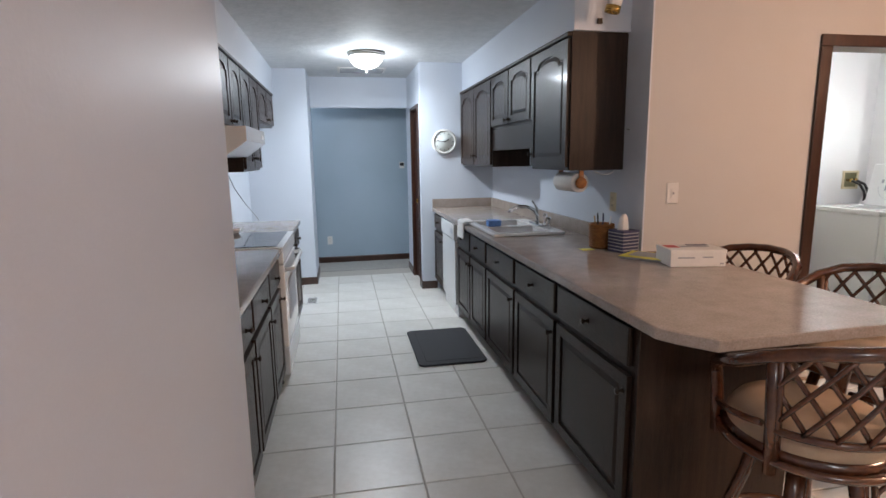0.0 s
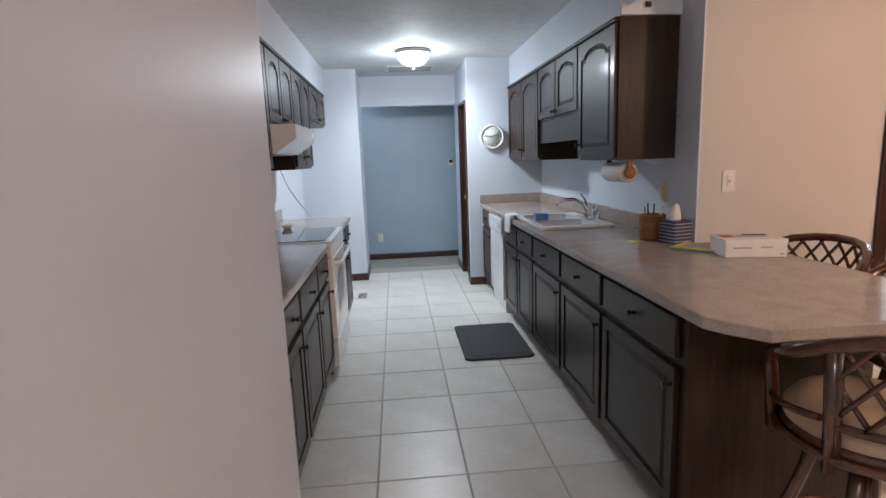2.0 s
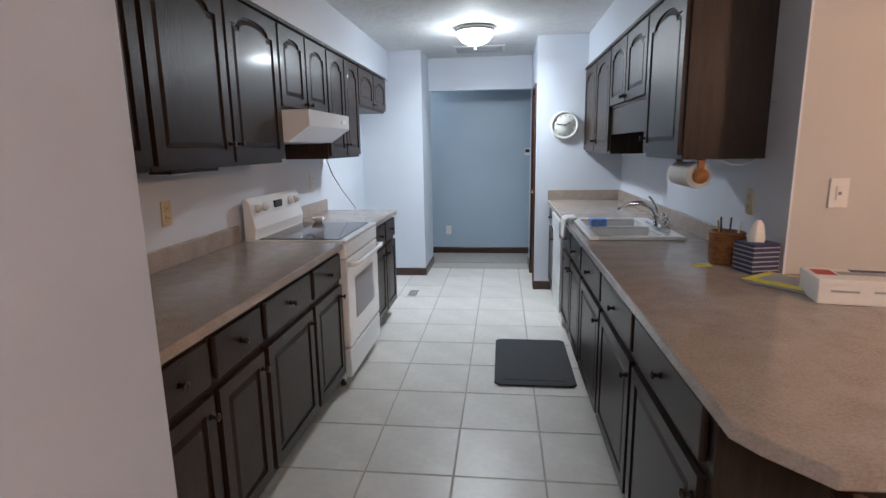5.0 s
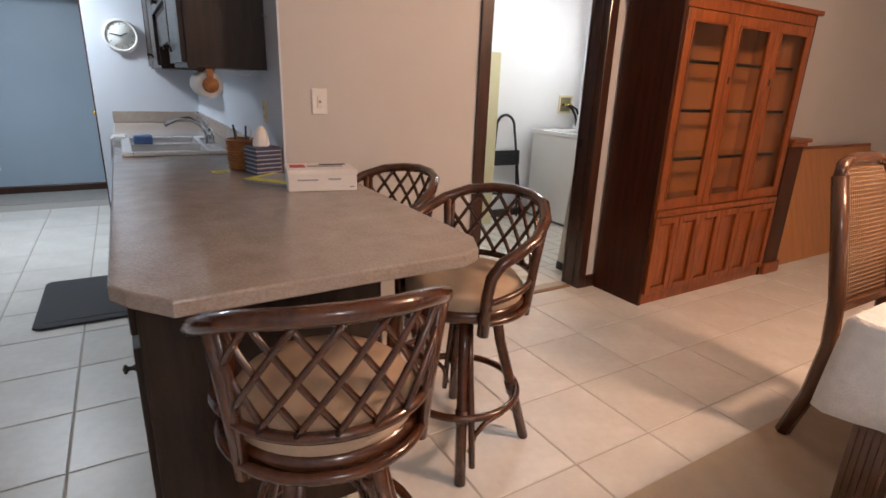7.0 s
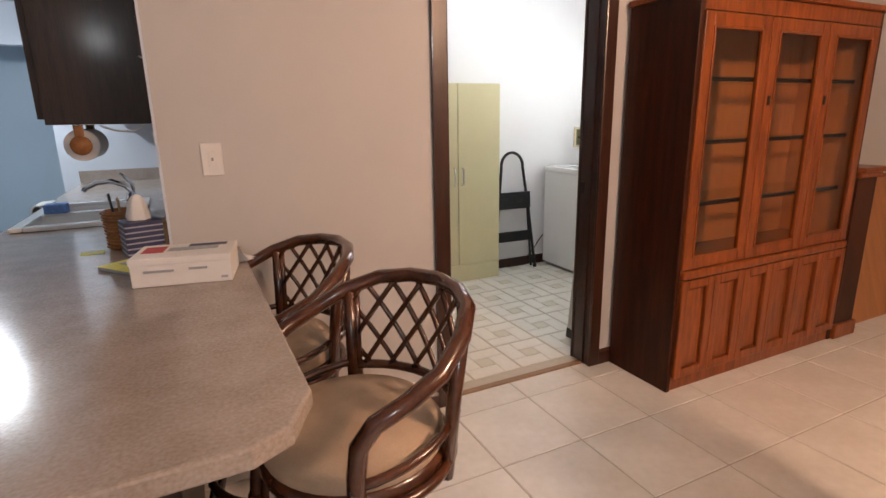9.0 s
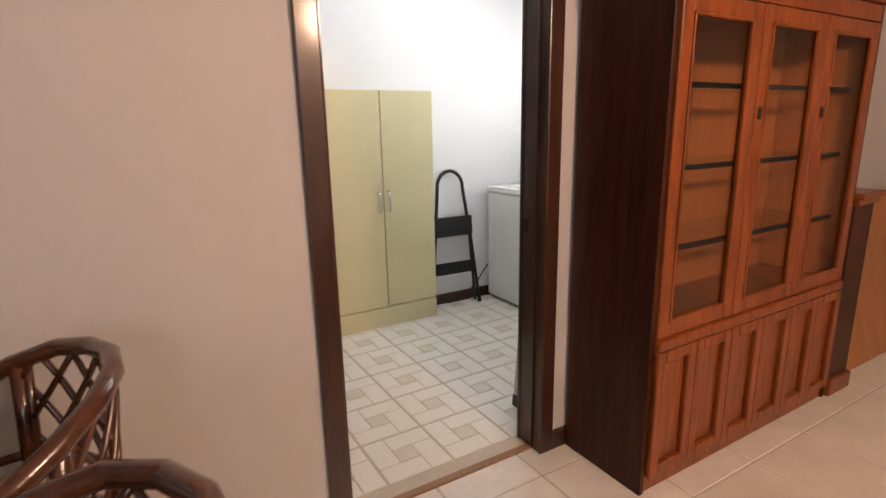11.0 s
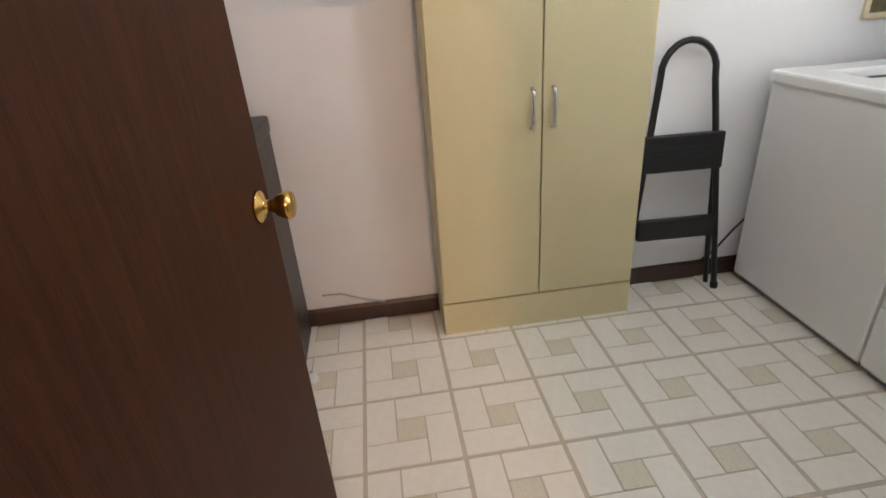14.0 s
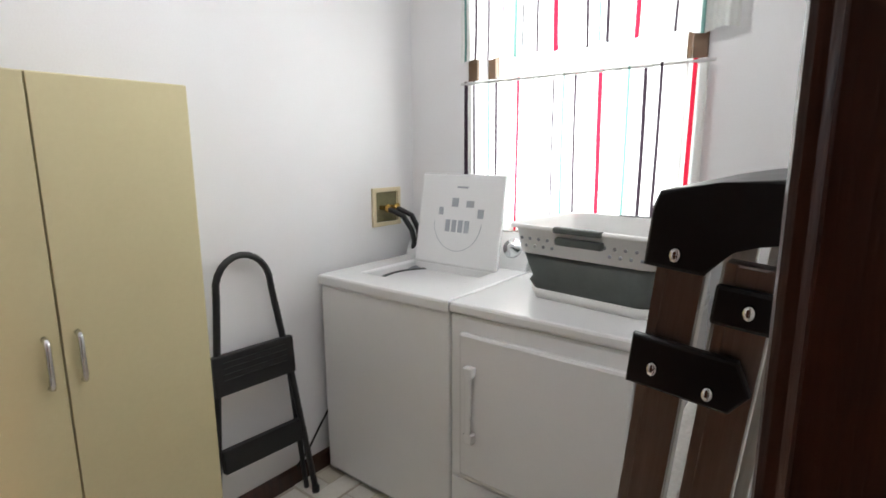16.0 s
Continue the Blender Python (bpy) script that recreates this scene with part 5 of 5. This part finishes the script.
part("cover", bx(-0.101, -0.141, 0.010, 0.101, 0.141, 0.0115), "yellow_print", mg)
part("picture", bx(-0.05, -0.12, 0.0117, 0.09, 0.11, 0.0122), "grey_print", mg)
bxo = thing("cardboard_box", "flat white cardboard box with printed lid on the counter", "box", pose(2.335, 2.325, CT, 0, 0, -11))
part("carton", bx(-0.135, -0.09, 0, 0.135, 0.09, 0.080, r=0.003), "paper", bxo)
part("lid", bx(-0.137, -0.092, 0.064, 0.137, 0.092, 0.084, r=0.002), "paper", bxo)
for a in ((-0.05, -0.01, 0.09, 0.035, "grey_print"), (0.0, 0.04, 0.11, 0.075, "navy"), (-0.12, -0.02, -0.06, 0.06, "red")):
    part("printed_patch", bx(a[0], a[1], 0.0841, a[2], a[3], 0.0846), a[4], bxo)
for u, z, w in ((-0.10, 0.042, 0.08), (0.02, 0.044, 0.05), (0.105, 0.012, 0.018)):
    part("printed_bar", bx(u, -0.0932, z, u + w, -0.0918, z + 0.007), "grey_print", bxo)
pp = thing("paper_pile", "loose printed papers beside the box", "papers", pose(2.41, 2.50, CT, 0, 0, 20))
for k, (r_, mt_) in enumerate(((0, "paper"), (9, "paper"), (-14, "grey_print"))):
    b = bx(-0.10, -0.10, 0.0005 + k * 0.0016, 0.10, 0.10, 0.0018 + k * 0.0016)
    bmesh.ops.rotate(b, verts=b.verts, matrix=Matrix.Rotation(radians(r_), 3, "Z"))
    part("sheet", b, mt_, pp)
b = bx(1.985, 2.80, CT, 2.06, 2.86, CT + 0.0012)
tagged(part("note_paper", b, "yellow_print"), "small yellow note lying on the counter", "note")
hk = tube(new_bm(), [(2.279, 2.86, 1.60), (2.27, 2.86, 1.60), (2.262, 2.86, 1.606)], 0.003, 6)
tagged(part("wall_hook", hk, "steel"), "tiny metal hook on the pale blue wall", "hook")

# small spotlight at the soffit end
spx = thing("spot_lamp", "brass spotlight hung at the soffit end, unlit", "spotlight", pose(2.10, 2.74, 2.285, 8, 12, 0))
part("can", lathe(new_bm(), [(0.030, -0.07), (0.036, -0.075), (0.038, -0.07), (0.038, 0.06), (0.03, 0.075), (0, 0.08)], sides=24), "plastic", spx)
part("trim_ring", lathe(new_bm(), [(0.030, -0.068), (0.034, -0.084), (0.040, -0.084), (0.0405, -0.05), (0.0385, -0.05)], sides=24), "brass", spx)
part("reflector", lathe(new_bm(), [(0.033, -0.072), (0.02, -0.03), (0, -0.02)], sides=24), "black", spx)
part("stem", tube(new_bm(), [(0, 0, 0.07), (0.0, 0.03, 0.12), (0.0, 0.05, 0.163)], 0.008, 8), "brass", spx)
bl = bx(2.07, 2.882, 2.18, 2.10, 2.899, 2.21, r=0.004)
tagged(part("soffit_catch", bl, "bronze"), "small dark metal catch on the soffit end", "catch")

# phone-jack cord from the wall down to the far left counter
wr = tube(new_bm(), [(-0.36, 4.86, 1.40), (-0.30, 4.87, 1.22), (-0.22, 4.88, 1.08), (-0.14, 4.88, 0.97), (-0.11, 4.88, 0.92)], 0.004, 6)
tagged(part("hanging_cord", wr, "grey_print"), "thin grey cord hanging from the wall cabinet to the counter", "cord")
ul = thing("under_cabinet_light", "slim dark under-cabinet lamp", "cabinet light", pose(-0.22, 2.45, 1.35))
part("case", bx(-0.05, 0, 0, 0.05, 0.36, 0.0195, r=0.004), "black", ul)
part("lens", bx(-0.035, 0.02, -0.004, 0.035, 0.34, 0.001), "plastic", ul)
mk = thing("spoon_rest", "small white ceramic dish on the stove top", "dish", pose(-0.17, 4.09, 0.924))
part("bowl", lathe(new_bm(), [(0, 0.0), (0.025, 0.0), (0.042, 0.022), (0.045, 0.034), (0.040, 0.030), (0.022, 0.006), (0, 0.005)], sides=24), "white", mk)
fv = thing("floor_vent", "small metal floor register in the tiles", "floor vent", pose(0.20, 5.35, 0.0))
part("frame", bx(0, 0, 0.0005, 0.13, 0.26, 0.006, r=0.002), "plastic", fv)
for k in range(8):
    part("slot", bx(0.02, 0.02 + k * 0.028, 0.006, 0.11, 0.036 + k * 0.028, 0.0068), "bronze", fv)
ds = thing("door_stop", "small white rubber door stop on the laundry floor", "door stop", pose(3.425, 4.22, 0.003))
part("rubber", lathe(new_bm(), [(0, 0), (0.020, 0), (0.022, 0.012), (0.018, 0.034), (0.010, 0.042), (0, 0.042)], sides=18), "plastic", ds)
part("screw_cap", lathe(new_bm(), [(0, 0.0415), (0.006, 0.0415), (0.005, 0.046), (0, 0.047)], sides=12), "chrome", ds)

# ---------- floor pieces ----------
def piece_mesh(name, w, d, z, mat, r=0.003):
    """A flat piece with a chamfered rim, its corner at the origin."""
    bm = new_bm()
    lo = [bm.verts.new(p) for p in ((0, 0, z - 0.006), (w, 0, z - 0.006), (w, d, z - 0.006), (0, d, z - 0.006))]
    hi = [bm.verts.new(p) for p in ((r, r, z), (w - r, r, z), (w - r, d - r, z), (r, d - r, z))]
    bm.faces.new(hi)
    for i in range(4):
        bm.faces.new((lo[i], lo[(i + 1) % 4], hi[(i + 1) % 4], hi[i]))
    me = bpy.data.meshes.new(name)
    bm.to_mesh(me)
    bm.free()
    me.materials.append(M[mat])
    return me


PITCH, GAP = 0.405, 0.006
tile_mesh = piece_mesh("floor_tile", PITCH - GAP, PITCH - GAP, 0.0, "tile")
rest = new_bm()
for i in range(-3, 21):
    for j in range(-14, 12):
        x, y = 0.532 + i * PITCH + GAP / 2, 2.15 + j * PITCH + GAP / 2
        if y > 6.6 or x < -0.5 or x > 8.9 or (y > 2.6 and x > 2.2) or (x < 0.0 and y < 1.2):
            continue
        if -0.2 < y and x < 5.9:
            ob = new("floor_tile", tile_mesh)
            ob.parent = floor
            ob.location = (x, y, 0)
        else:
            box(rest, x, y, -0.006, x + PITCH - GAP, y + PITCH - GAP, 0)
tagged(part("far_floor_tiles", rest, "tile", floor), kind="stuff")

VP = 0.308
S = VP - 0.009
A, B = S * 0.34, S * 0.66
wide = piece_mesh("vinyl_block", B - 0.004, A - 0.004, 0.006, "vinyl", 0.001)
tall = piece_mesh("vinyl_block", A - 0.004, B - 0.004, 0.006, "vinyl", 0.001)
core = piece_mesh("vinyl_centre", B - A - 0.004, B - A - 0.004, 0.006, "vinyl_mid", 0.001)
for i in range(-5, 5):
    for j in range(-3, 4):
        x, y = 4.541 + i * VP + 0.0045, 3.750 + j * VP + 0.0045
        if x < 3.1 or x > 5.9 or y > 4.5:
            continue
        for name, me, u, v in (("vinyl_block", wide, 0, 0), ("vinyl_block", tall, B, 0), ("vinyl_block", wide, A, B), ("vinyl_block", tall, 0, A), ("vinyl_centre", core, A, A)):
            if 2.755 < y + v and y + v < 4.56:
                ob = new(name, me)
                ob.parent = lfloor
                ob.location = (x + u + 0.002, y + v + 0.002, 0)
